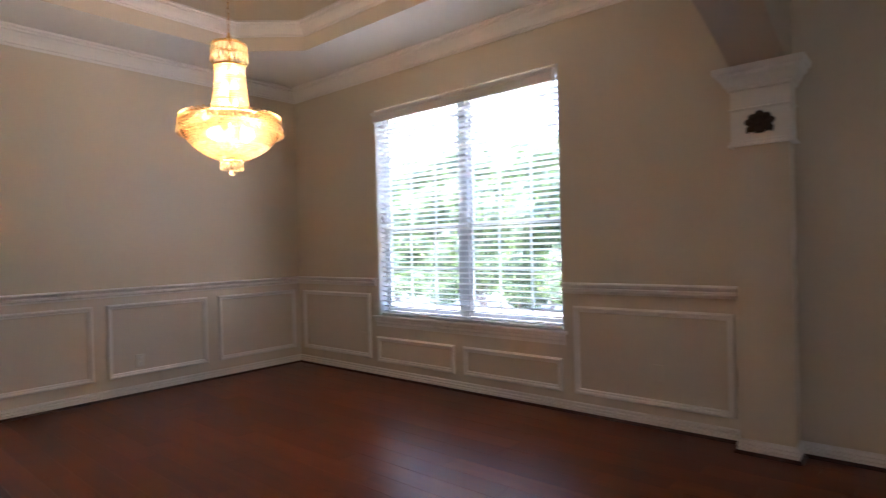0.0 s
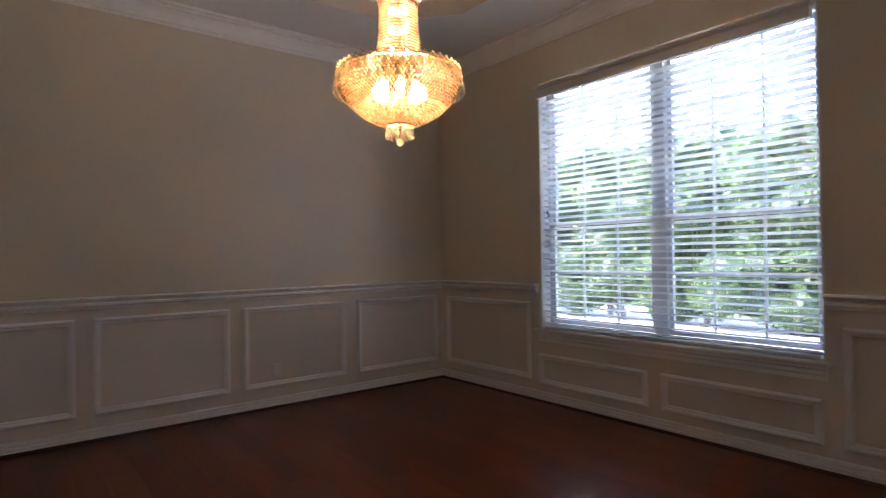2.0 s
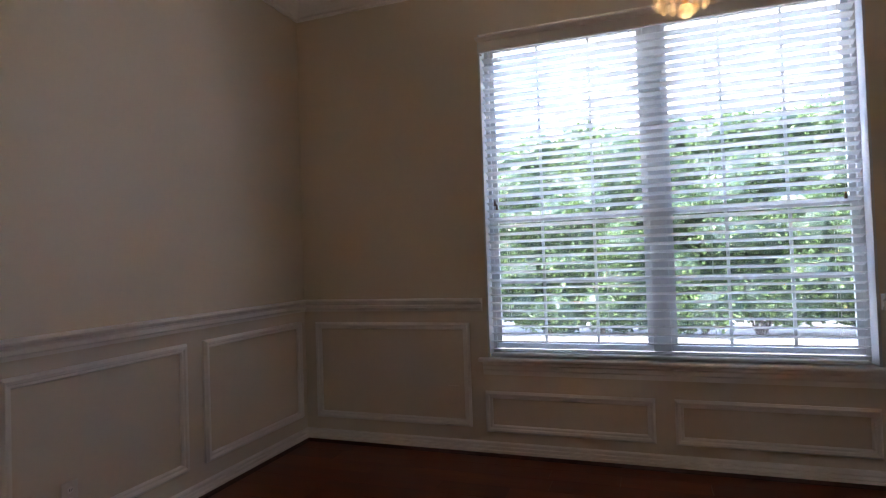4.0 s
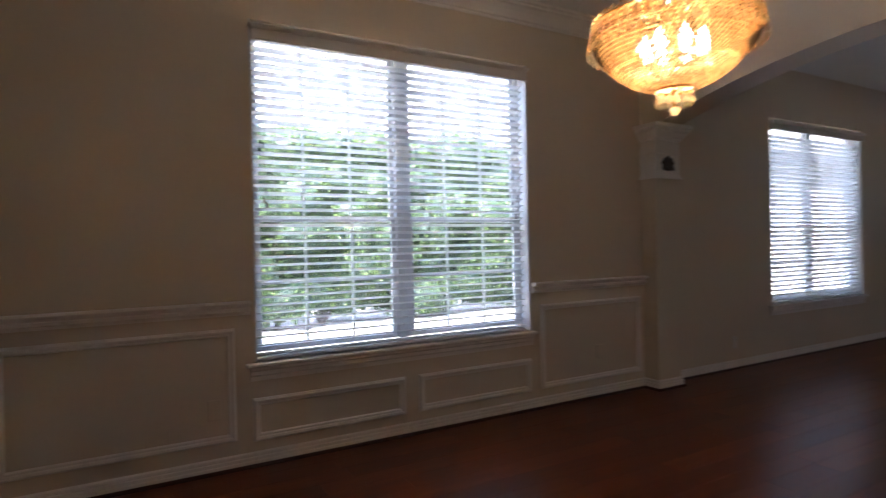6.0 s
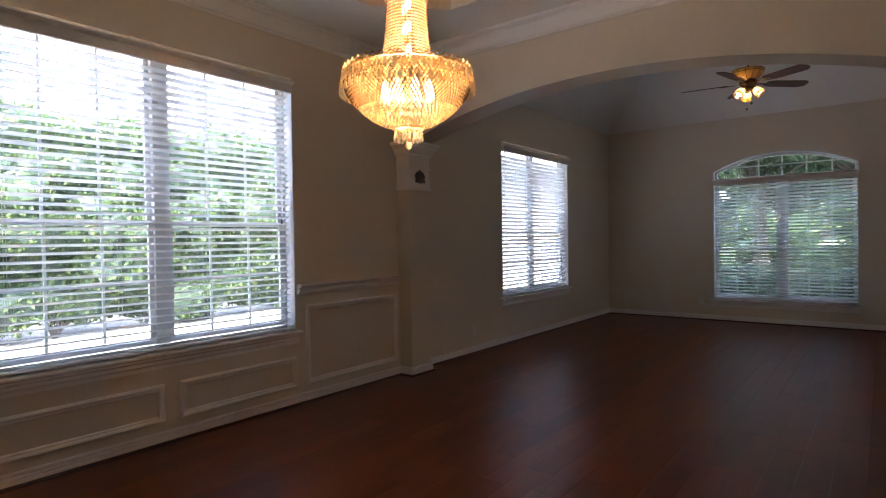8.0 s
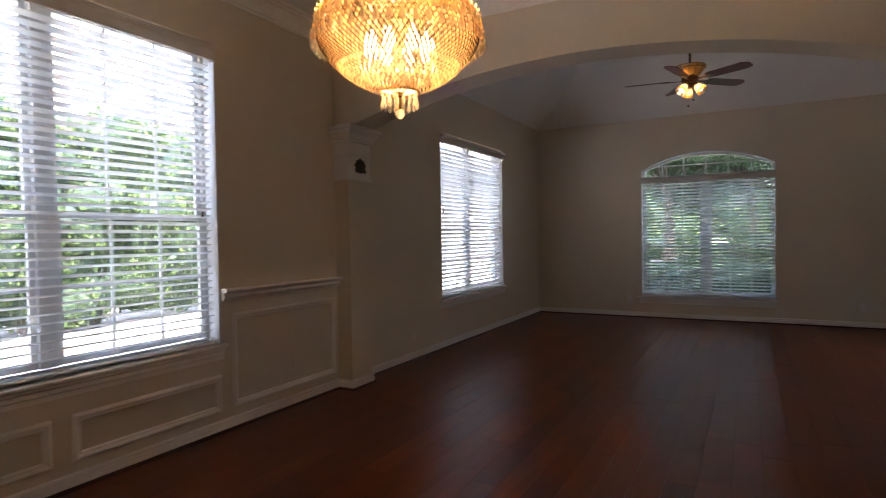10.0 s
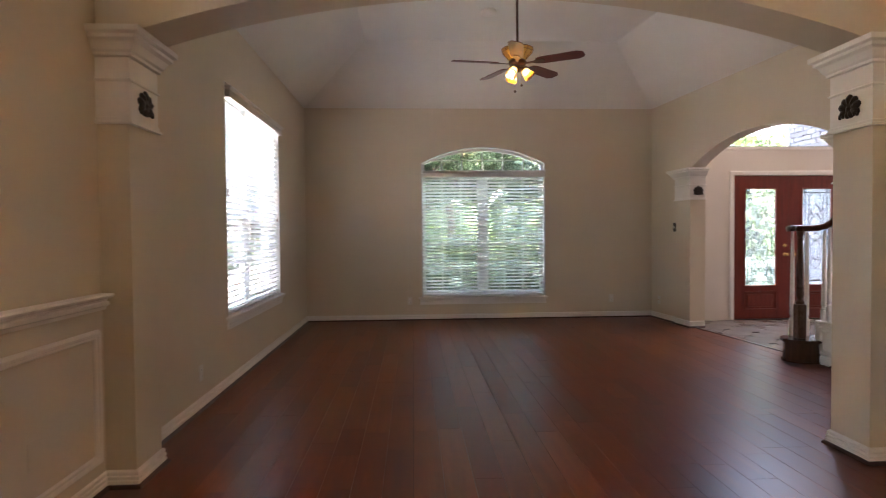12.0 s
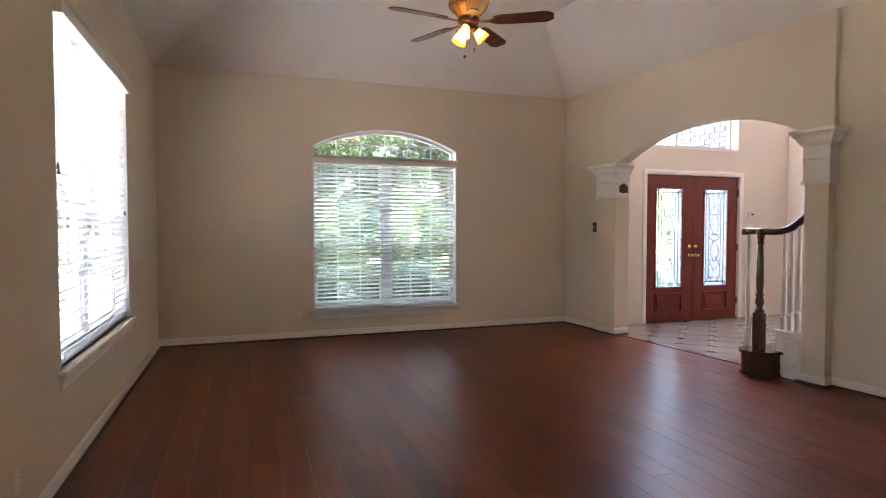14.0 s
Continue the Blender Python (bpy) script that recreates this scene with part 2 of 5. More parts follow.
def plank_mat(name, per):
    """Dark cherry floor boards: tone per board, grain along x, satin coat with hand-scraped waves."""
    m = bpy.data.materials.new(name)
    m.use_nodes = True
    t = m.node_tree
    b = t.nodes["Principled BSDF"]
    info = t.nodes.new("ShaderNodeObjectInfo" if per == "object" else "ShaderNodeNewGeometry")
    rnd = info.outputs["Random" if per == "object" else "Random Per Island"]
    co = t.nodes.new("ShaderNodeNewGeometry")
    mp = t.nodes.new("ShaderNodeMapping")
    mp.inputs["Scale"].default_value = (0.8, 7.0, 1.0)
    t.links.new(co.outputs["Position"], mp.inputs[0])
    off = t.nodes.new("ShaderNodeVectorMath")
    off.operation = "MULTIPLY_ADD"
    off.inputs[1].default_value = (37.0, 11.0, 5.0)
    t.links.new(rnd, off.inputs[0])
    t.links.new(mp.outputs[0], off.inputs[2])
    n = t.nodes.new("ShaderNodeTexNoise")
    n.inputs["Scale"].default_value, n.inputs["Detail"].default_value, n.inputs["Roughness"].default_value = 3.0, 5, 0.55
    t.links.new(off.outputs[0], n.inputs[0])
    tone = t.nodes.new("ShaderNodeMath")
    tone.operation = "MULTIPLY_ADD"
    tone.inputs[1].default_value = 0.34
    t.links.new(rnd, tone.inputs[0])
    half = t.nodes.new("ShaderNodeMath")
    half.operation = "MULTIPLY"
    half.inputs[1].default_value = 0.60
    t.links.new(n.outputs[0], half.inputs[0])
    t.links.new(half.outputs[0], tone.inputs[2])
    ramp = t.nodes.new("ShaderNodeValToRGB")
    e = ramp.color_ramp.elements
    e[0].position, e[0].color = 0.1, (0.074, 0.0142, 0.0052, 1)
    e[1].position, e[1].color = 0.95, (0.25, 0.076, 0.024, 1)
    mid = e.new(0.55)
    mid.color = (0.150, 0.031, 0.0088, 1)
    t.links.new(tone.outputs[0], ramp.inputs[0])
    t.links.new(ramp.outputs[0], b.inputs["Base Color"])
    n2 = t.nodes.new("ShaderNodeTexNoise")
    n2.inputs["Scale"].default_value, n2.inputs["Detail"].default_value = 3.0, 3
    t.links.new(off.outputs[0], n2.inputs[0])
    rr = t.nodes.new("ShaderNodeMapRange")
    rr.inputs[3].default_value, rr.inputs[4].default_value = 0.27, 0.36
    t.links.new(n2.outputs[0], rr.inputs[0])
    t.links.new(rr.outputs[0], b.inputs["Roughness"])
    b.inputs["Specular IOR Level"].default_value = 0.29
    bp = t.nodes.new("ShaderNodeBump")
    bp.inputs["Strength"].default_value, bp.inputs["Distance"].default_value = 0.08, 0.002
    t.links.new(n2.outputs[0], bp.inputs["Height"])
    t.links.new(bp.outputs[0], b.inputs["Normal"])
    return m


PLANK = plank_mat("cherry_board", "object")
PLANKJ = plank_mat("cherry_board_joined", "island")
JOINT = mat("board_joint", (0.012, 0.005, 0.004), 0.6, var=0.2)

# ---- geometry helpers ----


def obj(name, bm, material, parent=None, smooth=False):
    me = bpy.data.meshes.new(name)
    bmesh.ops.recalc_face_normals(bm, faces=bm.faces)
    bm.to_mesh(me)
    bm.free()
    for m in material if isinstance(material, (list, tuple)) else (material,):
        me.materials.append(m)
    if smooth:
        for p in me.polygons:
            p.use_smooth = True
    ob = new(name, me)
    if parent is not None:
        ob.parent = parent
    return ob


def part(name, bm, material, parent, label="", smooth=False):
    ob = obj(name, bm, material, parent, smooth)
    if label:
        ob["label"] = label
    return ob


def empty(name, m=None):
    ob = new(name)
    ob.empty_display_size = 0.05
    if m is not None:
        ob.matrix_world = m
    return ob


def box(bm, x0, x1, y0, y1, z0, z1, bevel=0.0):
    v = [bm.verts.new((x, y, z)) for z in (z0, z1) for x, y in ((x0, y0), (x1, y0), (x1, y1), (x0, y1))]
    fs = [bm.faces.new([v[i] for i in f]) for f in ((3, 2, 1, 0), (4, 5, 6, 7), (0, 1, 5, 4), (1, 2, 6, 5), (2, 3, 7, 6), (3, 0, 4, 7))]
    if bevel:
        bmesh.ops.bevel(bm, geom=list({e for f in fs for e in f.edges}), offset=bevel, segments=1, affect="EDGES")
    return bm


def boxed(*a, **k):
    return box(bmesh.new(), *a, **k)


def prism(bm, pts, place, a, b):
    """A polygon of 2D points drawn at two depths a and b by place(u, v, depth), and closed."""
    lo, hi = ([bm.verts.new(place(u, v, d)) for u, v in pts] for d in (a, b))
    n = len(pts)
    bm.faces.new(lo)
    bm.faces.new(hi[::-1])
    for i in range(n):
        bm.faces.new((lo[i], hi[i], hi[(i + 1) % n], lo[(i + 1) % n]))
    return bm


def lathe(bm, prof, segs=24, at=(0, 0, 0), sx=1.0, sy=1.0):
    """Turned shape: prof is radius, height from bottom to top."""
    rings = []
    for r, z in prof:
        if r < 1e-5:
            rings.append([bm.verts.new((at[0], at[1], at[2] + z))])
        else:
            rings.append([bm.verts.new((at[0] + sx * r * math.cos(2 * math.pi * i / segs), at[1] + sy * r * math.sin(2 * math.pi * i / segs), at[2] + z)) for i in range(segs)])
    for a, b in zip(rings, rings[1:]):
        for i in range(segs):
            j = (i + 1) % segs
            if len(a) == 1 and len(b) == 1:
                continue
            if len(a) == 1:
                bm.faces.new((a[0], b[j], b[i]))
            elif len(b) == 1:
                bm.faces.new((a[i], a[j], b[0]))
            else:
                bm.faces.new((a[i], a[j], b[j], b[i]))
    for ring, turn in ((rings[0], -1), (rings[-1], 1)):
        if len(ring) > 1:
            bm.faces.new(ring[::turn])
    return bm


def sweep(bm, path, prof, up, closed=False):
    """A moulding: prof is (out, rise) pairs; out lies along up x tangent, rise along up; corners are mitred."""
    up = Vector(up).normalized()
    pts = [Vector(p) for p in path]
    n = len(pts)
    segs = [(pts[(i + 1) % n] - pts[i]).normalized() for i in range(n if closed else n - 1)]
    rings = []
    for i, p in enumerate(pts):
        if closed:
            a, b = segs[i - 1], segs[i]
        else:
            a, b = segs[max(i - 1, 0)], segs[min(i, n - 2)]
        na, nb = up.cross(a), up.cross(b)
        m = (na + nb).normalized()
        m = m / max(0.2, m.dot(na))
        rings.append([bm.verts.new(p + m * o + up * r) for o, r in prof])
    k = len(prof)
    for i in range(n if closed else n - 1):
        a, b = rings[i], rings[(i + 1) % n]
        for j in range(k):
            bm.faces.new((a[j], a[(j + 1) % k], b[(j + 1) % k], b[j]))
    if not closed:
        bm.faces.new(rings[0][::-1])
        bm.faces.new(rings[-1])
    return bm


def tube(bm, pts, r, sides=6):
    """A thin rod along points; r is one radius or one per point."""
    pts = [Vector(p) for p in pts]
    rings = []
    for i, p in enumerate(pts):
        d = (pts[min(i + 1, len(pts) - 1)] - pts[max(i - 1, 0)]).normalized()
        a = d.orthogonal().normalized()
        if abs(d.z) < 0.95:
            a = Vector((0, 0, 1)).cross(d).normalized()
        b = d.cross(a)
        rr = r[i] if isinstance(r, (list, tuple)) else r
        rings.append([bm.verts.new(p + rr * (math.cos(2 * math.pi * k / sides) * a + math.sin(2 * math.pi * k / sides) * b)) for k in range(sides)])
    for a, b in zip(rings, rings[1:]):
        for k in range(sides):
            bm.faces.new((a[k], a[(k + 1) % sides], b[(k + 1) % sides], b[k]))
    bm.faces.new(rings[0][::-1])
    bm.faces.new(rings[-1])
    return bm


def structure(ob, label, category):
    return tagged(ob, label, category, kind="structure")

# ---- plan ----
XL, XF, YW, YS = -4.84, 5.047, 4.09, 0.0  # west wall, east wall, window wall, south wall of the dining room
XA0, XA1, JA, JB = -0.28, 0.0, 3.94, 0.15  # the wall with the wide arch, and its two jambs
HP = 3.06  # plate height
U = Vector((-1, -0.095, 0)).normalized()  # the stair-hall wall runs slightly askew
V = Vector((0.095, -1, 0)).normalized()
P0 = Vector((XF, -0.955, 0))


def hall(u, d, z):
    return P0 + u * U + d * V + Vector((0, 0, z))


def arc(a, b, spring, rise, n=24):
    """Points of a flat arch from a to b."""
    mid, half = (a + b) / 2, (b - a) / 2
    r = (half * half + rise * rise) / (2 * rise)
    out = []
    for i in range(n + 1):
        s = -half + 2 * half * i / n
        out.append((mid + s, spring + rise - r + math.sqrt(max(r * r - s * s, 0))))
    return out


# ---- large structure ----
W1 = (-3.53, -1.503, 0.60, 2.605)
W2 = (1.61, 3.47, 0.575, 2.51)
W3 = (0.632, 2.437, 0.33, 2.265, 2.502)

bm = bmesh.new()
TH = 0.2
for x0, x1, z0, z1 in ((XL - TH, W1[0], -0.4, 3.9), (W1[0], W1[1], -0.4, W1[2]), (W1[0], W1[1], W1[3], 3.9), (W1[1], W2[0], -0.4, 3.9), (W2[0], W2[1], -0.4, W2[2]), (W2[0], W2[1], W2[3], 3.9), (W2[1], XF + TH, -0.4, 3.9)):
    box(bm, x0, x1, YW, YW + TH, z0, z1)
wall_n = structure(obj("wall_north", bm, WALL), "tan painted plaster wall with two tall windows", "wall")

bm = bmesh.new()
box(bm, XL - TH, XL, -0.2, YW, -0.4, 3.9)
wall_w = structure(obj("wall_west", bm, WALL), "tan painted wall above cream panelled wainscot", "wall")

bm = bmesh.new()
box(bm, XF, XF + TH, -1.2, W3[0], -0.4, 3.9)
box(bm, XF, XF + TH, W3[1], YW, -0.4, 3.9)
box(bm, XF, XF + TH, W3[0], W3[1], -0.4, W3[2])
prism(bm, [(W3[0], 3.9)] + arc(W3[0], W3[1], W3[3], W3[4] - W3[3]) + [(W3[1], 3.9)], lambda u, v, d: (d, u, v), XF, XF + TH)
wall_e = structure(obj("wall_east", bm, WALL), "tan painted wall with an arched window", "wall")

bm = bmesh.new()
box(bm, XL, XA0, -0.2, 0.0, -0.05, 3.9)
structure(obj("wall_south", bm, WALL), "plain tan painted dining room wall", "wall")

bm = bmesh.new()
prism(bm, [(0.0, -0.05), (JB, -0.05), (JB, 2.225)] + arc(JB, JA, 2.23, 0.305, 40) + [(JA, 2.225), (JA, -0.05), (YW, -0.05), (YW, 3.9), (0.0, 3.9)], lambda u, v, d: (d, u, v), XA0, XA1)
box(bm, XA0, XA1, -1.7, 0.0, -0.05, 3.9)
wall_a = structure(obj("wall_arch", bm, WALL), "tan wall with a wide flat arch between two rooms", "wall")

bm = bmesh.new()
AU0, AU1, AD = 1.03, 3.320, 0.18
prism(bm, [(0.0, -0.05), (AU0, -0.05), (AU0, 2.075)] + arc(AU0, AU1, 2.08, 0.295) + [(AU1, 2.075), (AU1, -0.05), (3.513, -0.05), (3.513, 5.6), (0.0, 5.6)], lambda u, v, d: hall(u, d, v), 0.0, AD)
prism(bm, [(3.320, -0.05), (3.513, -0.05), (3.513, 1.90), (3.320, 1.90)], lambda u, v, d: hall(u, d, v), -0.05, 0.0)
prism(bm, [(3.513, -0.05), (8.0, -0.05), (8.0, 5.6), (3.513, 5.6)], lambda u, v, d: hall(u, d, v), 0.045, AD)
prism(bm, [(0.70, -0.05), (AU0, -0.05), (AU0, 1.80), (0.70, 1.80)], lambda u, v, d: hall(u, d, v), -0.03, 0.0)
wall_h = structure(obj("wall_hall", bm, WALL), "tan wall with an arch to the entrance hall", "wall")

# entrance hall shell
DX, DY0, DY1, DH = 4.585, -1.935, -3.563, 2.03
bm = bmesh.new()
# window height above the arch is unseen, added to brighten the entrance
TZ0, TZ1, TY0, TY1 = 2.42, 4.90, -1.75, -3.52
for y0, y1, z0, z1 in ((-1.02, DY0, -0.05, TZ0), (DY1, -4.7, -0.05, TZ0), (DY0, DY1, DH, TZ0), (-1.02, TY0, TZ0, 5.6), (TY1, -4.7, TZ0, 5.6), (TY0, TY1, TZ1, 5.6)):
    box(bm, DX, DX + TH, y1, y0, z0, z1)
bmesh.ops.remove_doubles(bm, verts=bm.verts, dist=1e-5)
structure(obj("wall_entry_front", bm, ENTRYW), "tan entrance wall round the double front door", "wall")
bm = bmesh.new()
box(bm, -2.5, DX + TH, -4.7, -4.5, -0.05, 5.6)
structure(obj("wall_entry_south", bm, ENTRYW), "plain tan entrance hall wall", "wall")
bm = bmesh.new()
box(bm, -2.7, -2.5, -4.7, -0.2, -0.05, 5.6)
structure(obj("wall_entry_west", bm, ENTRYW), "plain tan wall behind the stairs", "wall")

# ceilings
bm = bmesh.new()
TX0, TX1, TYA, TYB, CX, CY = -4.13, -0.86, 0.60, 3.40, 0.46, 0.42
octo = [(TX1, TYA + CY), (TX1, TYB - CY), (TX1 - CX, TYB), (TX0 + CX, TYB), (TX0, TYB - CY), (TX0, TYA + CY), (TX0 + CX, TYA), (TX1 - CX, TYA)]
o = [bm.verts.new((x, y, HP)) for x, y in octo]
o2 = [bm.verts.new((x, y, 3.52)) for x, y in octo]
c = [bm.verts.new((x, y, HP)) for x, y in ((XA0, YW), (XL, YW), (XL, YS), (XA0, YS))]
for f in ((c[0], o[1], o[0], c[3]), (c[0], o[2], o[1]), (c[0], c[1], o[3], o[2]), (c[1], o[4], o[3]), (c[1], c[2], o[5], o[4]), (c[2], o[6], o[5]), (c[2], c[3], o[7], o[6]), (c[3], o[0], o[7])):
    bm.faces.new(f)
top = bm.faces.new(o2)
sides = [bm.faces.new((o[i], o[(i + 1) % 8], o2[(i + 1) % 8], o2[i])) for i in range(8)]
for f in sides:
    f.material_index = 1
ob = obj("ceiling_dining", bm, (CEIL, WALL))
structure(ob, "white dining room ceiling with a recessed octagonal tray", "ceiling")

bm = bmesh.new()
IN, HF = 0.95, 3.70
q = [bm.verts.new(p) for p in ((XF, YW, HP - 0.01), (XA1, YW, HP - 0.01), (XA1, -1.44, HP - 0.01), (XF, -0.955, HP - 0.01))]
f4 = [bm.verts.new(p) for p in ((XF - IN, YW - IN, HF), (XA1 + IN, YW - IN, HF), (XA1 + IN, -0.42, HF), (XF - IN, -0.08, HF))]
bm.faces.new(f4)
for i in range(4):
    bm.faces.new((q[i], q[(i + 1) % 4], f4[(i + 1) % 4], f4[i]))
structure(obj("ceiling_living", bm, CEIL), "white vaulted living room ceiling with sloping sides", "ceiling")
structure(obj("ceiling_entry", boxed(-2.5, DX, -4.5, -1.1, 5.5, 5.6), CEIL), "plain white entrance hall ceiling", "ceiling")
bm = boxed(XL - 0.5, XF + 0.55, -1.15, YW + 0.6, 3.9, 4.05)
box(bm, -2.9, XF + 0.2, -4.9, -0.9, 5.62, 5.75)
structure(obj("roof", bm, ROOFM), "flat dark roof over the rooms", "roof")

# floors
structure(obj("floor", boxed(XL, XF, -1.5, YW, -0.06, -0.008), JOINT), "dark cherry hardwood floor of wide boards", "floor")

# wainscot boards, 3 mm proud of the plaster
bm = bmesh.new()
for x0, x1, z1 in ((XL, W1[0], 0.93), (W1[0], W1[1], W1[2] - 0.03), (W1[1], XA0, 0.93)):
    box(bm, x0, x1, YW - 0.003, YW, 0.0, z1)
part("wainscot", bm, WAINS, wall_n, "cream painted wainscot")
part("wainscot", boxed(XL, XL + 0.003, YS, YW - 0.003, 0.0, 0.93), WAINS, wall_w, "cream painted wainscot")

PANEL = [(-0.022, 0.0), (0.022, 0.0), (0.022, 0.008), (0.016, 0.016), (0.006, 0.016), (0.002, 0.023), (-0.010, 0.026), (-0.018, 0.016), (-0.022, 0.013)]
for x0, x1, z0, z1 in ((-4.725, -3.665, 0.19, 0.79), (-3.53, -2.595, 0.168, 0.372), (-2.45, -1.543, 0.168, 0.372), (-1.40, -0.355, 0.17, 0.772)):
    y = YW - 0.003
    part("panel_moulding", sweep(bmesh.new(), [(x0, y, z0), (x1, y, z0), (x1, y, z1), (x0, y, z1)], PANEL, (0, -1, 0), True), TRIM, wall_n)
for y0, y1 in ((0.105, 0.97), (1.115, 1.97), (2.12, 2.975), (3.135, 4.0)):
    x = XL + 0.003
    part("panel_moulding", sweep(bmesh.new(), [(x, y0, 0.195), (x, y1, 0.195), (x, y1, 0.80), (x, y0, 0.80)], PANEL, (1, 0, 0), True), TRIM, wall_w)

# baseboard with a stained shoe moulding
run_a = [hall(AU0, 0.17, 0), hall(AU0, -0.03, 0), hall(0.70, -0.03, 0), hall(0.70, 0, 0), hall(0, 0, 0), (XF, YW, 0), (XA1, YW, 0), (XA1, JA, 0), (XA0, JA, 0), (XA0, YW, 0), (XL, YW, 0), (XL, YS, 0), (XA0, YS, 0), (XA0, JB, 0), (XA1, JB, 0), (XA1, -1.48, 0), hall(3.513, 0.045, 0), hall(3.513, -0.05, 0), hall(3.320, -0.05, 0), hall(3.320, 0.06, 0)]
run_a[15] = tuple(hall(5.048, 0.045, 0))
BASE = [(0, 0.012), (0.018, 0.012), (0.018, 0.034), (0.011, 0.038), (0.018, 0.042), (0.018, 0.056), (0.009, 0.060), (0.014, 0.064), (0.014, 0.078), (0.004, 0.086), (0, 0.086)]
QUARTER = [(0, 0.0), (0.034, 0.0), (0.033, 0.008), (0.029, 0.015), (0.023, 0.019), (0, 0.019)]
structure(obj("baseboard", sweep(bmesh.new(), run_a, BASE, (0, 0, 1)), TRIM), "cream grooved wooden baseboard along the walls", "baseboard")
structure(obj("trim_shoe", sweep(bmesh.new(), run_a, QUARTER, (0, 0, 1)), SHOE), "dark cherry shoe moulding at the floor edge", "trim")

# chair rail
RAIL = [(0, 0.885), (0.012, 0.885), (0.014, 0.900), (0.022, 0.908), (0.022, 0.922), (0.015, 0.928), (0.018, 0.938), (0.032, 0.946), (0.036, 0.956), (0.032, 0.964), (0, 0.966)]
for run in ([(XA0 - 0.002, YW, 0), (W1[1] + 0.005, YW, 0)], [(W1[0] - 0.025, YW, 0), (XL, YW, 0), (XL, YS, 0)]):
    structure(obj("trim_chair_rail", sweep(bmesh.new(), run, [(a * 1.8, b) for a, b in RAIL], (0, 0, 1)), TRIM), "cream moulded chair rail on the wall", "trim")

# crowns
CROWN = [(0, -0.15), (0.012, -0.15), (0.012, -0.132), (0.022, -0.126), (0.026, -0.108), (0.040, -0.075), (0.062, -0.048), (0.080, -0.040), (0.080, -0.026), (0.098, -0.018), (0.098, 0), (0, 0)]
loop = [(XA0, YW, HP), (XL, YW, HP), (XL, YS, HP), (XA0, YS, HP)]
structure(obj("trim_crown", sweep(bmesh.new(), loop, CROWN, (0, 0, 1), True), TRIM), "cream crown moulding round the dining room", "trim")
structure(obj("trim_tray_crown", sweep(bmesh.new(), [(x, y, HP + 0.245) for x, y in octo], [(a * 0.9, b * 0.8) for a, b in CROWN], (0, 0, 1), True), TRIM), "cream crown moulding inside the ceiling tray", "trim")

# capitals of the arches
CAP = [(0, 0), (0.028, 0), (0.028, 0.012), (0.018, 0.016), (0.018, 0.030), (0.012, 0.034), (0.012, 0.205), (0.020, 0.208), (0.022, 0.216), (0.012, 0.222), (0.012, 0.320), (0.028, 0.326), (0.028, 0.340), (0.040, 0.350), (0.056, 0.385), (0.074, 0.398), (0.074, 0.414), (0.092, 0.424), (0.092, 0.452), (0, 0.452)]
CZ = 1.790


def capital(path, z, k=1.0):
    return structure(obj("capital", sweep(bmesh.new(), [(p[0], p[1], z) for p in path], [(a, b * k) for a, b in CAP], (0, 0, 1)), CAPM), "cream moulded capital on an arch jamb", "trim")


capital([(XA1, YW), (XA1, JA), (XA0, JA), (XA0, YW)], CZ)
capital([(XA0, YS), (XA0, JB), (XA1, JB), (XA1, YS)], CZ)
capital([hall(AU0, AD, 0), hall(AU0, -0.03, 0), hall(0.70, -0.03, 0), hall(0.70, 0, 0)], 1.66, 0.9)
capital([hall(3.513, 0.045, 0), hall(3.513, -0.05, 0), hall(3.320, -0.05, 0), hall(3.320, AD, 0)], 1.66, 0.98)


# dark leaf medallions on the jambs
def medallion(m):
    bm = bmesh.new()
    for ang, r, w, h in [(90, 0.045, 0.026, 0.05), (50, 0.045, 0.024, 0.045), (130, 0.045, 0.024, 0.045), (15, 0.05, 0.022, 0.042), (165, 0.05, 0.022, 0.042), (-30, 0.056, 0.020, 0.034), (210, 0.056, 0.020, 0.034), (-75, 0.042, 0.018, 0.03), (255, 0.042, 0.018, 0.03), (0, 0, 0.028, 0.028)]:
        a = radians(ang)
        r, w = r * 0.84, w * 1.25
        mm = Matrix.Translation((r * math.cos(a), 0.006, r * math.sin(a))) @ Matrix.Rotation(-a + radians(90), 4, "Y") @ Matrix.Diagonal((w, 0.014, h, 1))
        bmesh.ops.create_icosphere(bm, subdivisions=2, radius=1.0, matrix=mm)
        mm2 = Matrix.Translation((1.25 * r * math.cos(a), 0.014, 1.25 * r * math.sin(a))) @ Matrix.Rotation(-a + radians(90), 4, "Y") @ Matrix.Diagonal((w * 0.3, 0.010, h * 0.6, 1))
        bmesh.ops.create_icosphere(bm, subdivisions=1, radius=1.0, matrix=mm2)
    bmesh.ops.create_icosphere(bm, subdivisions=2, radius=1.0, matrix=Matrix.Translation((0, 0.003, 0.005)) @ Matrix.Diagonal((0.062, 0.012, 0.055, 1)))
    for s in (-1, 1):
        for k in range(7):
            a = radians(200 - k * 40)
            mm = Matrix.Translation((s * (0.052 + 0.014 * math.cos(a)), 0.012, -0.045 + 0.014 * math.sin(a))) @ Matrix.Diagonal((0.007, 0.009, 0.007, 1))
            bmesh.ops.create_icosphere(bm, subdivisions=1, radius=1.0, matrix=mm)
    bmesh.ops.scale(bm, vec=(0.98, 1, 0.88), verts=bm.verts)
    ob = obj("wall_medallion", bm, BRONZE, smooth=True)
    ob.matrix_world = m
    return tagged(ob, "dark bronze leaf medallion on a cream capital", "ornament", "capital medallions")


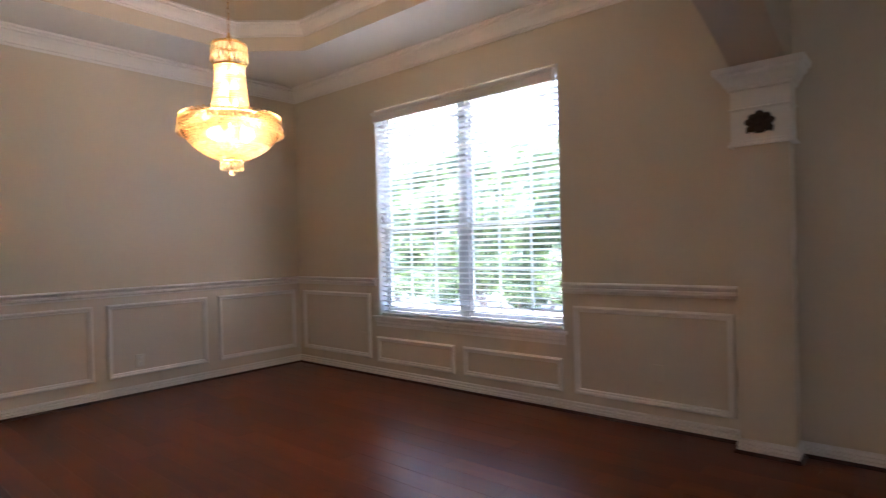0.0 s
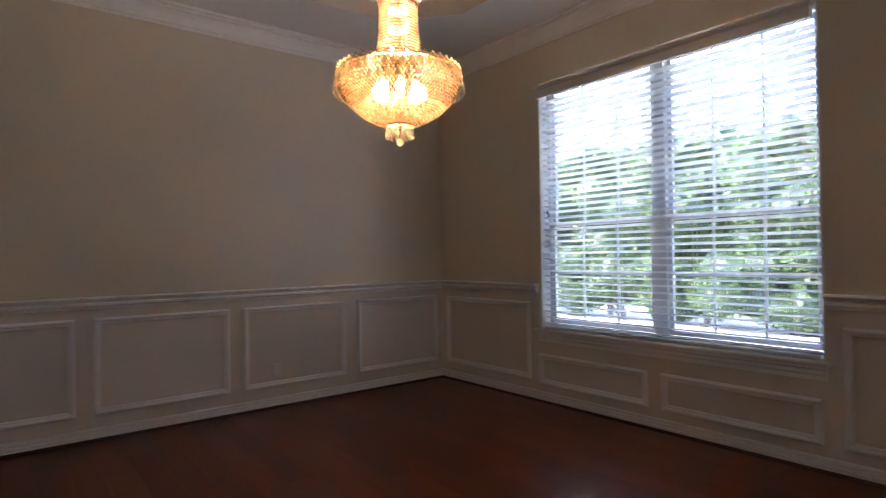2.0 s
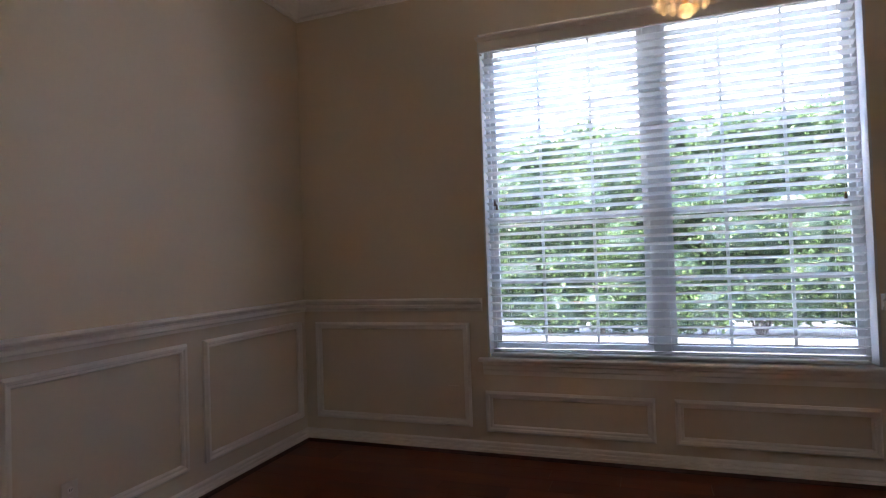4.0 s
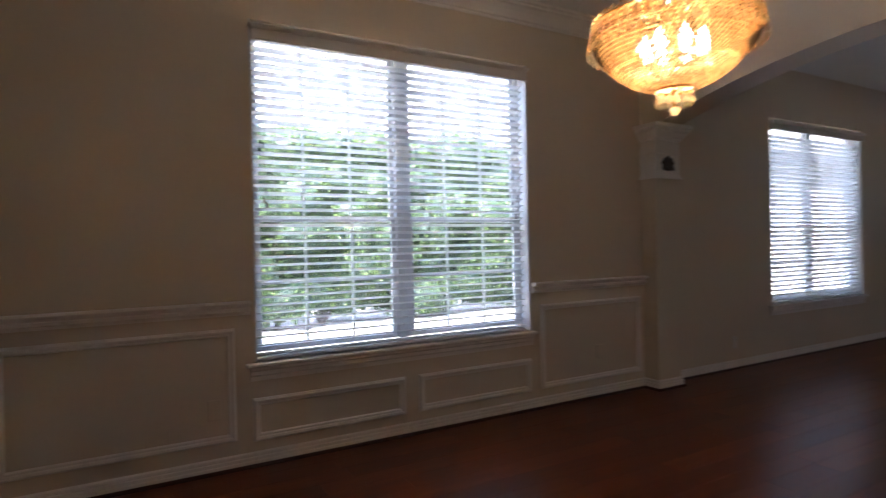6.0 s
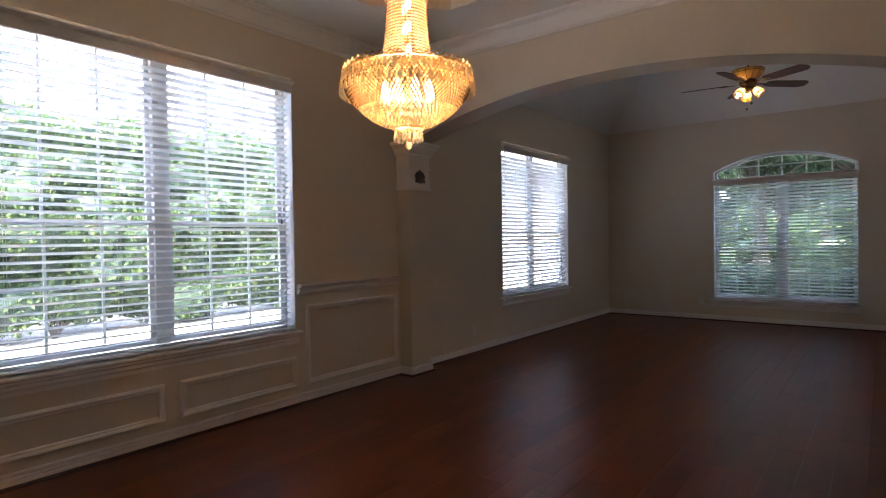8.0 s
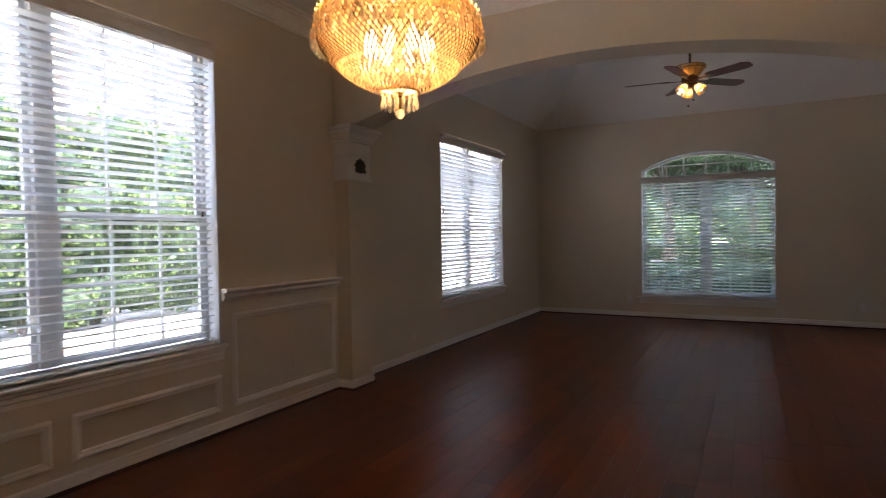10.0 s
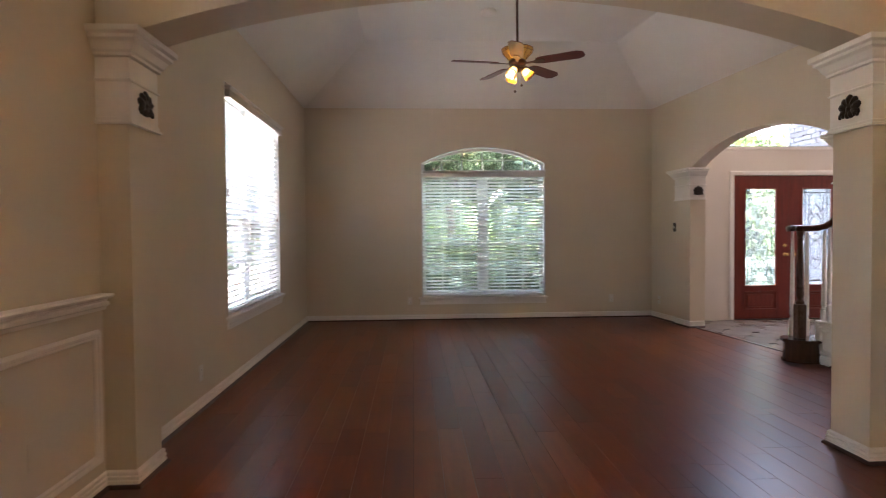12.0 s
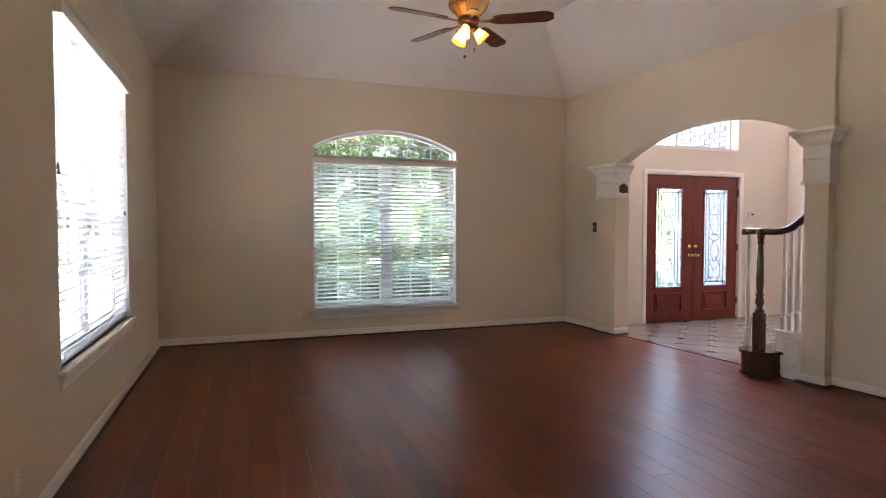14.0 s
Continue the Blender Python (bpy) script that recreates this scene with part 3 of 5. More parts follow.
mx = (XA0 + XA1) / 2
medallion(Matrix.Translation((mx, JA - 0.012, CZ + 0.118)) @ Matrix.Rotation(radians(180), 4, "Z"))
medallion(Matrix.Translation((mx, JB + 0.012, CZ + 0.118)))
m = Matrix.Translation(hall(AU0 + 0.012, 0.075, 1.768)) @ Matrix((U.cross(Vector((0, 0, 1))), U, Vector((0, 0, 1)))).transposed().to_4x4() @ Matrix.Diagonal((0.95, 1, 0.95, 1))
medallion(m)


# ---- windows and blinds ----
def frame_bars(bm, u0, u1, z0, z1, d0, d1, w):
    box(bm, u0, u1, d0, d1, z0, z0 + w)
    box(bm, u0, u1, d0, d1, z1 - w, z1)
    box(bm, u0, u0 + w, d0, d1, z0 + w, z1 - w)
    box(bm, u1 - w, u1, d0, d1, z0 + w, z1 - w)


def window(name, m, w, z0, z1, label, zmid, arch=None):
    """Twin double-hung vinyl window in a plastered recess; local x runs along the wall, y outwards."""
    root = empty(name, m)
    structure(root, label, "window")
    d0, d1 = 0.105, 0.165
    bm = bmesh.new()
    box(bm, 0.0, 0.012, 0.0, 0.2, z0, z1)
    box(bm, w - 0.012, w, 0.0, 0.2, z0, z1)
    if not arch:
        box(bm, 0.012, w - 0.012, 0.085, 0.2, z1 - 0.012, z1)
    else:
        inner = arc(0.012, w - 0.012, z1, arch - z1 - 0.012)
        prism(bm, [(0.0, z1)] + arc(0.0, w, z1, arch - z1) + [(w, z1)] + inner[::-1], lambda u, v, d: (u, d, v), 0.0, 0.2)
    part("jamb", bm, VINYL, root)
    bm = bmesh.new()
    frame_bars(bm, 0.012, w - 0.012, z0 + 0.005, z1 - 0.012 if not arch else 2.14, d0, d1, 0.022)
    part("window_frame", bm, VINYL, root, "white vinyl frame")
    mid, hw = w / 2, 0.048
    zt = z1 - 0.047 if not arch else 2.105
    part("mullion", boxed(mid - hw, mid + hw, d0 - 0.012, d1, z0 + 0.04, zt, bevel=0.004), VINYL, root)
    for a, b in ((0.034, mid - hw), (mid + hw, w - 0.034)):
        for lo, hi, dd in ((z0 + 0.04, zmid + 0.018, 0.0), (zmid - 0.018, zt, 0.022)):
            bm = bmesh.new()
            frame_bars(bm, a, b, lo, hi, d0 + 0.006 + dd, d0 + 0.028 + dd, 0.032)
            sash = part("sash", bm, VINYL, root)
            bm = bmesh.new()
            for k in (1, 2):
                x = a + (b - a) * k / 3
                box(bm, x - 0.008, x + 0.008, d0 + 0.010 + dd, d0 + 0.022 + dd, lo + 0.032, hi - 0.032)
            zc = (lo + hi) / 2
            if dd == 0.0:
                box(bm, a + 0.032, b - 0.032, d0 + 0.0105 + dd, d0 + 0.0215 + dd, zc - 0.008, zc + 0.008)
            part("muntin", bm, VINYL, sash)
            g = part("pane", boxed(a + 0.030, b - 0.030, d0 + 0.0145 + dd, d0 + 0.0175 + dd, lo + 0.030, hi - 0.030), GLASS, sash, "clear glass pane")
            g.visible_shadow = False
            if dd == 0.0:
                g = part("insect_screen", boxed(a + 0.004, b - 0.004, d1 - 0.012, d1 - 0.0115, lo, hi - 0.01), SCREEN, root, "fine dark insect screen")
                g.visible_shadow = False
    if arch:
        bm = bmesh.new()
        ol, il = arc(0.012, w - 0.012, z1, arch - z1 - 0.012), arc(0.045, w - 0.045, z1 - 0.01, arch - z1 - 0.04)
        prism(bm, [(0.012, 2.14)] + ol + [(w - 0.012, 2.14), (w - 0.045, 2.17)] + il[::-1] + [(0.045, 2.17)], lambda u, v, d: (u, d, v), d0, d1)
        part("arched_frame", bm, VINYL, root)
        g = part("pane", prism(bmesh.new(), [(0.04, 2.15)] + il + [(w - 0.04, 2.15)], lambda u, v, d: (u, d, v), d0 + 0.03, d0 + 0.033), GLASS, root, "clear arched glass pane")
        g.visible_shadow = False
        bm = bmesh.new()
        for k in range(1, 6):
            u = w * k / 6
            zz = min(il, key=lambda p: abs(p[0] - u))[1]
            box(bm, u - 0.009, u + 0.009, d0 + 0.022, d0 + 0.038, 2.16, zz + 0.004)
        box(bm, 0.05, w - 0.05, d0 + 0.0225, d0 + 0.0375, 2.315, 2.333)
        part("muntin", bm, VINYL, root)
    part("window_sill", boxed(-0.055, w + 0.03, -0.045, 0.2, z0 - 0.024, z0, bevel=0.006), TRIM, root, "cream window stool")
    bm = sweep(bmesh.new(), [(w + 0.01, 0, 0), (-0.03, 0, 0)], [(0, z0 - 0.105), (0.012, z0 - 0.105), (0.012, z0 - 0.08), (0.018, z0 - 0.07), (0.018, z0 - 0.05), (0.028, z0 - 0.04), (0.028, z0 - 0.025), (0, z0 - 0.025)], (0, 0, 1))
    part("apron", bm, TRIM, root)
    return root


def blind(m, w, z0, z1, tassels, label, tilt=17):
    """Two-inch slatted blind hung inside the window recess."""
    root = empty("window_blind", m)
    tagged(root, label, "blind", "slatted window blinds")
    bm = bmesh.new()
    prof = [(0, 0), (0.012, 0), (0.015, 0.006), (0.012, 0.012), (0.012, 0.066), (0.020, 0.074), (0.026, 0.084), (0.030, 0.086), (0.030, 0.094), (0, 0.094)]
    sweep(bm, [(w - 0.026, 0.012, z1 - 0.130), (w - 0.026, -0.028, z1 - 0.130), (0.026, -0.028, z1 - 0.130), (0.026, 0.012, z1 - 0.130)], prof, (0, 0, 1))
    part("valance", bm, VALANCE, root)
    part("headrail", boxed(0.016, w - 0.016, 0.018, 0.075, z1 - 0.065, z1 - 0.026), BLIND, root)
    part("bottom_rail", boxed(0.018, w - 0.018, 0.020, 0.072, z0 + 0.004, z0 + 0.022, bevel=0.004), BLIND, root)
    pitch = 0.0475
    n = int((z1 - 0.10 - z0 - 0.03) / pitch)
    bm = bmesh.new()
    t = 0.0020
    sec = [(-0.025, -0.0020), (-0.012, 0.0006), (0.0, 0.0014), (0.012, 0.0006), (0.025, -0.0020)]
    ring = []
    for x in (0.018, w - 0.018):
        ring.append([bm.verts.new((x, a, b + t)) for a, b in sec] + [bm.verts.new((x, a, b - t)) for a, b in sec[::-1]])
    for k in range(10):
        j = (k + 1) % 10
        bm.faces.new((ring[0][k], ring[0][j], ring[1][j], ring[1][k]))
    bm.faces.new(ring[0][::-1])
    bm.faces.new(ring[1])
    first = part("slat", bm, BLIND, root)
    for i in range(n):
        s = first if i == 0 else new("slat", first.data)
        s.parent = root
        s.location = (0, 0.046, z0 + 0.045 + pitch * i)
        s.rotation_euler = (radians(-tilt + random.uniform(-1.2, 1.2)), radians(random.uniform(-0.05, 0.05)), 0)
    for u in (0.14, w * 0.36, w * 0.64, w - 0.14):
        bm = bmesh.new()
        for d in (0.0195, 0.0725):
            tube(bm, [(u, d, z0 + 0.02), (u, d, z1 - 0.06)], 0.0011, 4)
        part("ladder_cord", bm, CORD, root)
    for u, z, kk in tassels:
        bm = bmesh.new()
        for s in range(kk):
            tube(bm, [(u + 0.012 * s, 0.010, z + 0.03 - 0.025 * s), (u + 0.012 * s, 0.010, z1 - 0.09)], 0.001, 4)
        cord = part("pull_cord", bm, CORD, root)
        bm = bmesh.new()
        for s in range(kk):
            lathe(bm, [(0.003, 0.036), (0.006, 0.02), (0.009, 0.004), (0.007, 0.0)][::-1], 8, (u + 0.012 * s, 0.010, z - 0.025 * s))
        part("tassel", bm, WOODTAS, cord, "small dark wooden tassel")
    return root


M1, M2 = Matrix.Translation((W1[0], YW, 0)), Matrix.Translation((W2[0], YW, 0))
M3 = Matrix.Translation((XF, W3[1], 0)) @ Matrix.Rotation(radians(-90), 4, "Z")
window("window_1", M1, W1[1] - W1[0], W1[2], W1[3], "tall white twin double-hung window with grilles", 1.445)
blind(M1, W1[1] - W1[0] - 0.018, W1[2], W1[3], ((0.075, 1.53, 2), (1.91, 1.45, 1)), "open white slatted blind in the dining room window")
window("window_2", M2, W2[1] - W2[0], W2[2], W2[3], "white twin double-hung window beside the corner", 1.385)
blind(M2, W2[1] - W2[0], W2[2], W2[3], ((0.075, 1.6, 2), (1.78, 1.4, 1)), "open white slatted blind in the side window", 30)
window("window_3", M3, W3[1] - W3[0], W3[2], W3[3], "white arched window with grilles facing the front garden", 1.09, W3[4])
blind(M3, W3[1] - W3[0], W3[2], 2.188, ((0.10, 1.10, 2), (1.74, 0.50, 1)), "open white slatted blind under the arched window head", 25)

# ---- entrance: double door, transom, tiles, stairs ----
MD = Matrix.Translation((DX, DY0, 0)) @ Matrix.Rotation(radians(-90), 4, "Z")
DW = DY0 - DY1


def came(bm, pts, r=0.0052):
    tube(bm, [(u, 0.0, z) for u, z in pts], r, 4)


def leaded(u0, u1, z0, z1):
    """Lead lines of one door light: borders, end blocks and a scrolled centre."""
    bm = bmesh.new()
    b = 0.055
    came(bm, [(u0 + b, z0), (u0 + b, z1)])
    came(bm, [(u1 - b, z0), (u1 - b, z1)])
    came(bm, [(u0, z0 + b), (u1, z0 + b)])
    came(bm, [(u0, z1 - b), (u1, z1 - b)])
    came(bm, [(u0 + 2 * b, z0 + 2 * b), (u0 + 2 * b, z1 - 2 * b), (u1 - 2 * b, z1 - 2 * b), (u1 - 2 * b, z0 + 2 * b), (u0 + 2 * b, z0 + 2 * b)], 0.0046)
    for s, t in ((u0, 1), (u1, -1)):
        for z, k in ((z0, 1), (z1, -1)):
            came(bm, [(s, z), (s + t * 2 * b, z + k * 2 * b)], 0.0046)
        for i in range(1, 6):
            z = z0 + (z1 - z0) * i / 6
            came(bm, [(s, z), (s + t * b, z)], 0.0046)
    c = (u0 + u1) / 2
    for u in (c - 0.06, c + 0.06):
        for z, k in ((z0, 1), (z1, -1)):
            came(bm, [(u, z + k * b), (u, z + k * 2 * b)], 0.0046)
    zc = (z0 + z1) / 2
    for s in (-1, 1):
        for k in (-1, 1):
            came(bm, [(c + s * 0.075 * math.sin(math.pi * i / 10) ** 0.8, zc + k * (0.04 + 0.30 * i / 10)) for i in range(11)], 0.0046)
            came(bm, [(c + s * (0.012 + 0.085 * math.sin(math.pi * 0.62 * i / 8)), zc + k * (0.27 + 0.16 * math.sin(math.pi * 0.5 * i / 8) - 0.05 * (i / 8) ** 3)) for i in range(9)], 0.0046)
            came(bm, [(c, zc + k * 0.46), (c + s * 0.055, zc + k * 0.40), (c + s * 0.085, zc + k * 0.31)], 0.0046)
            came(bm, [(c, zc + k * 0.06), (c + s * 0.10, zc)], 0.0046)
            came(bm, [(c + s * 0.10, zc), (c + s * (0.5 * (u1 - u0) - 2 * b), zc)], 0.0046)
    return bm


def lite_leaf(x0, x1, g0, g1):
    root = empty("door_1", MD)
    structure(root, "red mahogany front door leaf with a leaded glass light", "door")
    z0, z1, t0, t1 = 0.006, DH - 0.004, 0.03, 0.075
    gz0, gz1 = 0.465, 1.858
    bm = bmesh.new()
    box(bm, x0, g0, t0, t1, z0, z1)
    box(bm, g1, x1, t0, t1, z0, z1)
    box(bm, g0, g1, t0, t1, gz1, z1)
    box(bm, g0, g1, t0, t1, 0.40, gz0)
    box(bm, g0, g1, t0, t1, z0, 0.13)
    box(bm, g0, g1, t0 + 0.012, t1, 0.13, 0.40)
    part("leaf", bm, DOORW, root)
    sm = [(0.0, 0.0), (0.020, 0.0), (0.018, 0.008), (0.008, 0.013), (0.0, 0.009)]
    for a, b, c, d, n in ((g0, g1, gz0, gz1, "glazing_bead"), (g0, g1, 0.13, 0.40, "panel_bead")):
        part(n, sweep(bmesh.new(), [(a, t0, c), (b, t0, c), (b, t0, d), (a, t0, d)], sm, (0, -1, 0), True), DOORW, root)
    bm = boxed(g0 + 0.045, g1 - 0.045, t0 + 0.001, t0 + 0.012, 0.175, 0.355, bevel=0.009)
    part("raised_panel", bm, DOORW, root)
    g = part("glass_light", boxed(g0, g1, 0.050, 0.055, gz0, gz1), LEADED, root, "leaded glass with a scrolled pattern")
    g.visible_shadow = False
    cm = part("lead_came", leaded(g0 + 0.012, g1 - 0.012, gz0 + 0.012, gz1 - 0.012), LEAD, g)
    cm.location = (0, 0.047, 0)
    return root


def knob(root, u, z, deadbolt):
    bm = bmesh.new()
    prof = [(0.0, 0.0), (0.028, 0.0), (0.028, 0.006), (0.022, 0.010), (0.010, 0.014)]
    prof += [(0.009, 0.03), (0.018, 0.04), (0.025, 0.052), (0.022, 0.064), (0.0, 0.068)] if not deadbolt else [(0.016, 0.018), (0.014, 0.024), (0.0, 0.026)]
    lathe(bm, prof, 16)
    ob = part("deadbolt" if deadbolt else "door_knob", bm, BRASS, root, "polished brass", smooth=True)
    ob.matrix_local = Matrix.Translation((u, 0.03, z)) @ Matrix.Rotation(radians(90), 4, "X")


half = DW / 2
left = lite_leaf(0.012, half - 0.002, 0.168, 0.64)
right = lite_leaf(half + 0.002, DW - 0.012, half + 0.185, DW - 0.175)
for leaf, u in ((left, half - 0.055), (right, half + 0.055)):
    knob(leaf, u, 0.915, False)
    knob(leaf, u, 1.04, True)
for leaf, u in ((left, 0.006), (right, DW - 0.006)):
    for z in (0.25, 1.02, 1.80):
        part("hinge", lathe(bmesh.new(), [(0.006, -0.05), (0.008, -0.045), (0.008, 0.045), (0.006, 0.05)], 8, (u, 0.024, z)), BRONZE, leaf)
bm = bmesh.new()
CAS = [(0, 0), (0.062, 0), (0.062, 0.012), (0.05, 0.017), (0.02, 0.014), (0.0, 0.010)]
sweep(bm, [(DW, 0, 0.0), (DW, 0, DH), (0, 0, DH), (0, 0, 0.0)], [(-a, b) for a, b in CAS], (0, -1, 0))
cas = structure(obj("trim_door_casing", bm, TRIM), "cream casing round the double front door", "trim")
cas.matrix_world = MD
st = structure(obj("door_threshold", boxed(0, DW, 0.0, 0.2, -0.02, 0.006), BRONZE), "dark metal threshold under the front door", "trim")
st.matrix_world = MD

MT = Matrix.Translation((DX, TY0, 0)) @ Matrix.Rotation(radians(-90), 4, "Z")
tw = TY0 - TY1
root = empty("window_4", MT)
structure(root, "white transom window above the front door", "window")
bm = bmesh.new()
frame_bars(bm, 0.0, tw, TZ0, TZ1, 0.13, 0.17, 0.035)
part("window_frame", bm, VINYL, root)
g = part("pane", boxed(0.03, tw - 0.03, 0.148, 0.152, TZ0 + 0.03, TZ1 - 0.03), GLASS, root, "clear glass pane")
g.visible_shadow = False
part("muntin", boxed(tw * 0.44, tw * 0.44 + 0.018, 0.14, 0.16, TZ0 + 0.035, TZ1 - 0.035), VINYL, root)
part("window_sill", boxed(-0.0, tw, -0.012, 0.2, TZ0 - 0.03, TZ0), TRIM, root)

# porch side wall of pale brick, running outwards, seen through the tall window
root = empty("porch_wall")
tagged(root, "pale grey brick porch side wall beside the front door", "wall")
PY = -3.80
part("backing", boxed(4.80, 6.17, PY - 0.3, PY - 0.02, -0.32, 5.4), MORTAR, root)
rr = random.Random(5)
proto = None
rest_bm = bmesh.new()
BL, BH = 0.205, 0.080
for i in range(71):
    z = -0.32 + i * BH
    x = 4.80 + (BL / 2 if i % 2 else 0)
    if i % 2:
        box(rest_bm, 4.80, 4.80 + BL / 2 - 0.012, PY - 0.03, PY - 0.001, z, z + BH - 0.012)
    while x < 6.15:
        x1 = min(x + BL - 0.012, 6.18)
        if x1 - x > BL - 0.03 and 2.3 < z < 4.0:
            if proto is None:
                ob = part("brick", boxed(0, BL - 0.012, -0.03, 0, 0, BH - 0.012), BRICKM, root)
                proto = ob.data
            else:
                ob = new("brick", proto)
                ob.parent = root
            ob.location = (x, PY + rr.uniform(-0.004, 0.003), z)
        else:
            box(rest_bm, x, x1, PY - 0.03, PY, z, z + BH - 0.012)
        x += BL
b = part("brickwork", rest_bm, BRICKM, root)
b["kind"] = "stuff"

# stairs
stair = empty("staircase", Matrix.Translation((0, 0, 0)))
tagged(stair, "dark wood staircase with white balusters and turned newel", "staircase")
NX, NY, KY = 2.065, -1.12, -1.225


def bull(bm, r, z0, z1):
    pts = [(NX + r * math.cos(a), NY + r * math.sin(a)) for a in [radians(180 - i * 180 / 20) for i in range(21)]]
    pts += [(NX + r, -1.7), (NX - r + 0.02, -1.7), (NX - r + 0.02, KY - 0.02), (NX - r, KY - 0.005)]
    prism(bm, pts, lambda u, v, d: (u, v, d), z0, z1)


bm = bmesh.new()
bull(bm, 0.140, 0.0, 0.19)
part("start_riser", bm, DARKW, stair)
bm = bmesh.new()
bull(bm, 0.162, 0.19, 0.218)
bmesh.ops.bevel(bm, geom=[e for e in bm.edges if abs(e.verts[0].co.z - e.verts[1].co.z) < 1e-4], offset=0.008, segments=2, affect="EDGES")
part("start_tread", bm, DARKW, stair)
bm = bmesh.new()
bull(bm, 0.152, 0.0, 0.018)
part("shoe", bm, DARKW, stair)
for i in range(1, 3):
    x1 = NX - 0.15 - 0.26 * (i - 1)
    part("riser", boxed(x1 - 0.26, x1, -2.4, -1.62, 0.0, 0.19 * (i + 1)), TRIM, stair)
    part("tread", boxed(x1 - 0.26, x1 + 0.03, -2.4, -1.61, 0.19 * (i + 1) + 0.001, 0.19 * (i + 1) + 0.03, bevel=0.006), DARKW, stair)
# knee wall with a framed panel
part("knee_wall", boxed(1.72, 1.968, KY - 0.095, KY, 0.0, 0.375), TRIM, stair, "white panelled knee wall")
part("knee_cap", boxed(1.715, 1.985, KY - 0.105, KY + 0.014, 0.377, 0.402, bevel=0.005), TRIM, stair)
part("corner_post", boxed(1.938, 1.978, KY - 0.02, KY + 0.012, 0.0, 0.376), TRIM, stair)
part("knee_panel", sweep(bmesh.new(), [(1.925, KY, 0.11), (1.925, KY, 0.33), (1.775, KY, 0.33), (1.775, KY, 0.11)][::-1], [(a, b * 0.6) for a, b in PANEL], (0, 1, 0), True), TRIM, stair)
part("knee_base", boxed(1.74, 1.938, KY, KY + 0.012, 0.0, 0.075), TRIM, stair)
# newel
bm = bmesh.new()
box(bm, -0.041, 0.041, -0.041, 0.041, 0.218, 0.545, bevel=0.006)
newel = part("newel_block", bm, NEWELW, stair)
bm = lathe(bmesh.new(), [(0.046, 0.545), (0.052, 0.555), (0.052, 0.57), (0.034, 0.580), (0.030, 0.60), (0.046, 0.625), (0.046, 0.66), (0.034, 0.685), (0.046, 0.70), (0.046, 0.712), (0.032, 0.725), (0.040, 0.78), (0.042, 0.84), (0.036, 0.98), (0.027, 1.13), (0.026, 1.15), (0.036, 1.16), (0.036, 1.172), (0.028, 1.18), (0.034, 1.20), (0.044, 1.23), (0.046, 1.245)], 20, (0, 0, 0), 0.78, 0.78)
turned = part("newel_shaft", bm, NEWELW, stair, smooth=True)
newel.location = turned.location = (NX, NY, 0)
# handrail
HR = [(-0.030, 0), (-0.022, -0.026), (0.022, -0.026), (0.030, 0), (0.026, 0.020), (0.014, 0.032), (-0.014, 0.032), (-0.026, 0.020)]
path = [(2.25, NY - 0.01, 1.262), (2.20, NY, 1.265), (NX, NY, 1.265), (1.98, NY - 0.05, 1.262), (1.94, NY - 0.09, 1.266), (1.90, NY - 0.13, 1.284), (1.86, KY - 0.045, 1.312), (1.63, KY - 0.05, 1.488), (1.575, KY - 0.065, 1.53)]
bm = bmesh.new()
rings = []
for i, p in enumerate(path):
    p = Vector(p)
    d = (Vector(path[min(i + 1, len(path) - 1)]) - Vector(path[max(i - 1, 0)])).normalized()
    s = Vector((0, 0, 1)).cross(d).normalized()
    upv = d.cross(s)
    rings.append([bm.verts.new(p + s * a + upv * b) for a, b in HR])
for a, b in zip(rings, rings[1:]):
    for k in range(8):
        bm.faces.new((a[k], a[(k + 1) % 8], b[(k + 1) % 8], b[k]))
bm.faces.new(rings[0])
bm.faces.new(rings[-1][::-1])
part("handrail", bm, DARKW, stair, "dark polished handrail", smooth=True)
part("volute_end", lathe(bmesh.new(), [(0.0, 1.238), (0.038, 1.240), (0.046, 1.262), (0.040, 1.288), (0.0, 1.297)], 20, (NX, NY, 0)), DARKW, stair, smooth=True)


def baluster(z0, z1, block):
    bm = bmesh.new()
    box(bm, -0.021, 0.021, -0.021, 0.021, 0.0, block, bevel=0.003)
    h = z1 - z0
    lathe(bm, [(0.015, block), (0.018, block + 0.008), (0.012, block + 0.02), (0.014, block + 0.035), (0.018, block + 0.05), (0.018, block + 0.10), (0.015, block + (h - block) * 0.5), (0.010, h - 0.02), (0.010, h)], 10, (0, 0, 0), 1.3, 1.3)
    return bm


for x, y, z0, z1, blk in ((1.952, KY - 0.048, 0.402, 1.243, 0.10), (1.884, KY - 0.048, 0.402, 1.275, 0.14), (1.816, KY - 0.048, 0.402, 1.325, 0.16), (1.750, KY - 0.048, 0.402, 1.375, 0.18), (2.205, NY - 0.02, 0.218, 1.245, 0.16), (2.155, NY - 0.13, 0.218, 1.245, 0.16)):
    ob = part("baluster", baluster(z0, z1, blk), TRIM, stair, "white turned baluster", smooth=False)
    ob.location = (x, y, z0)


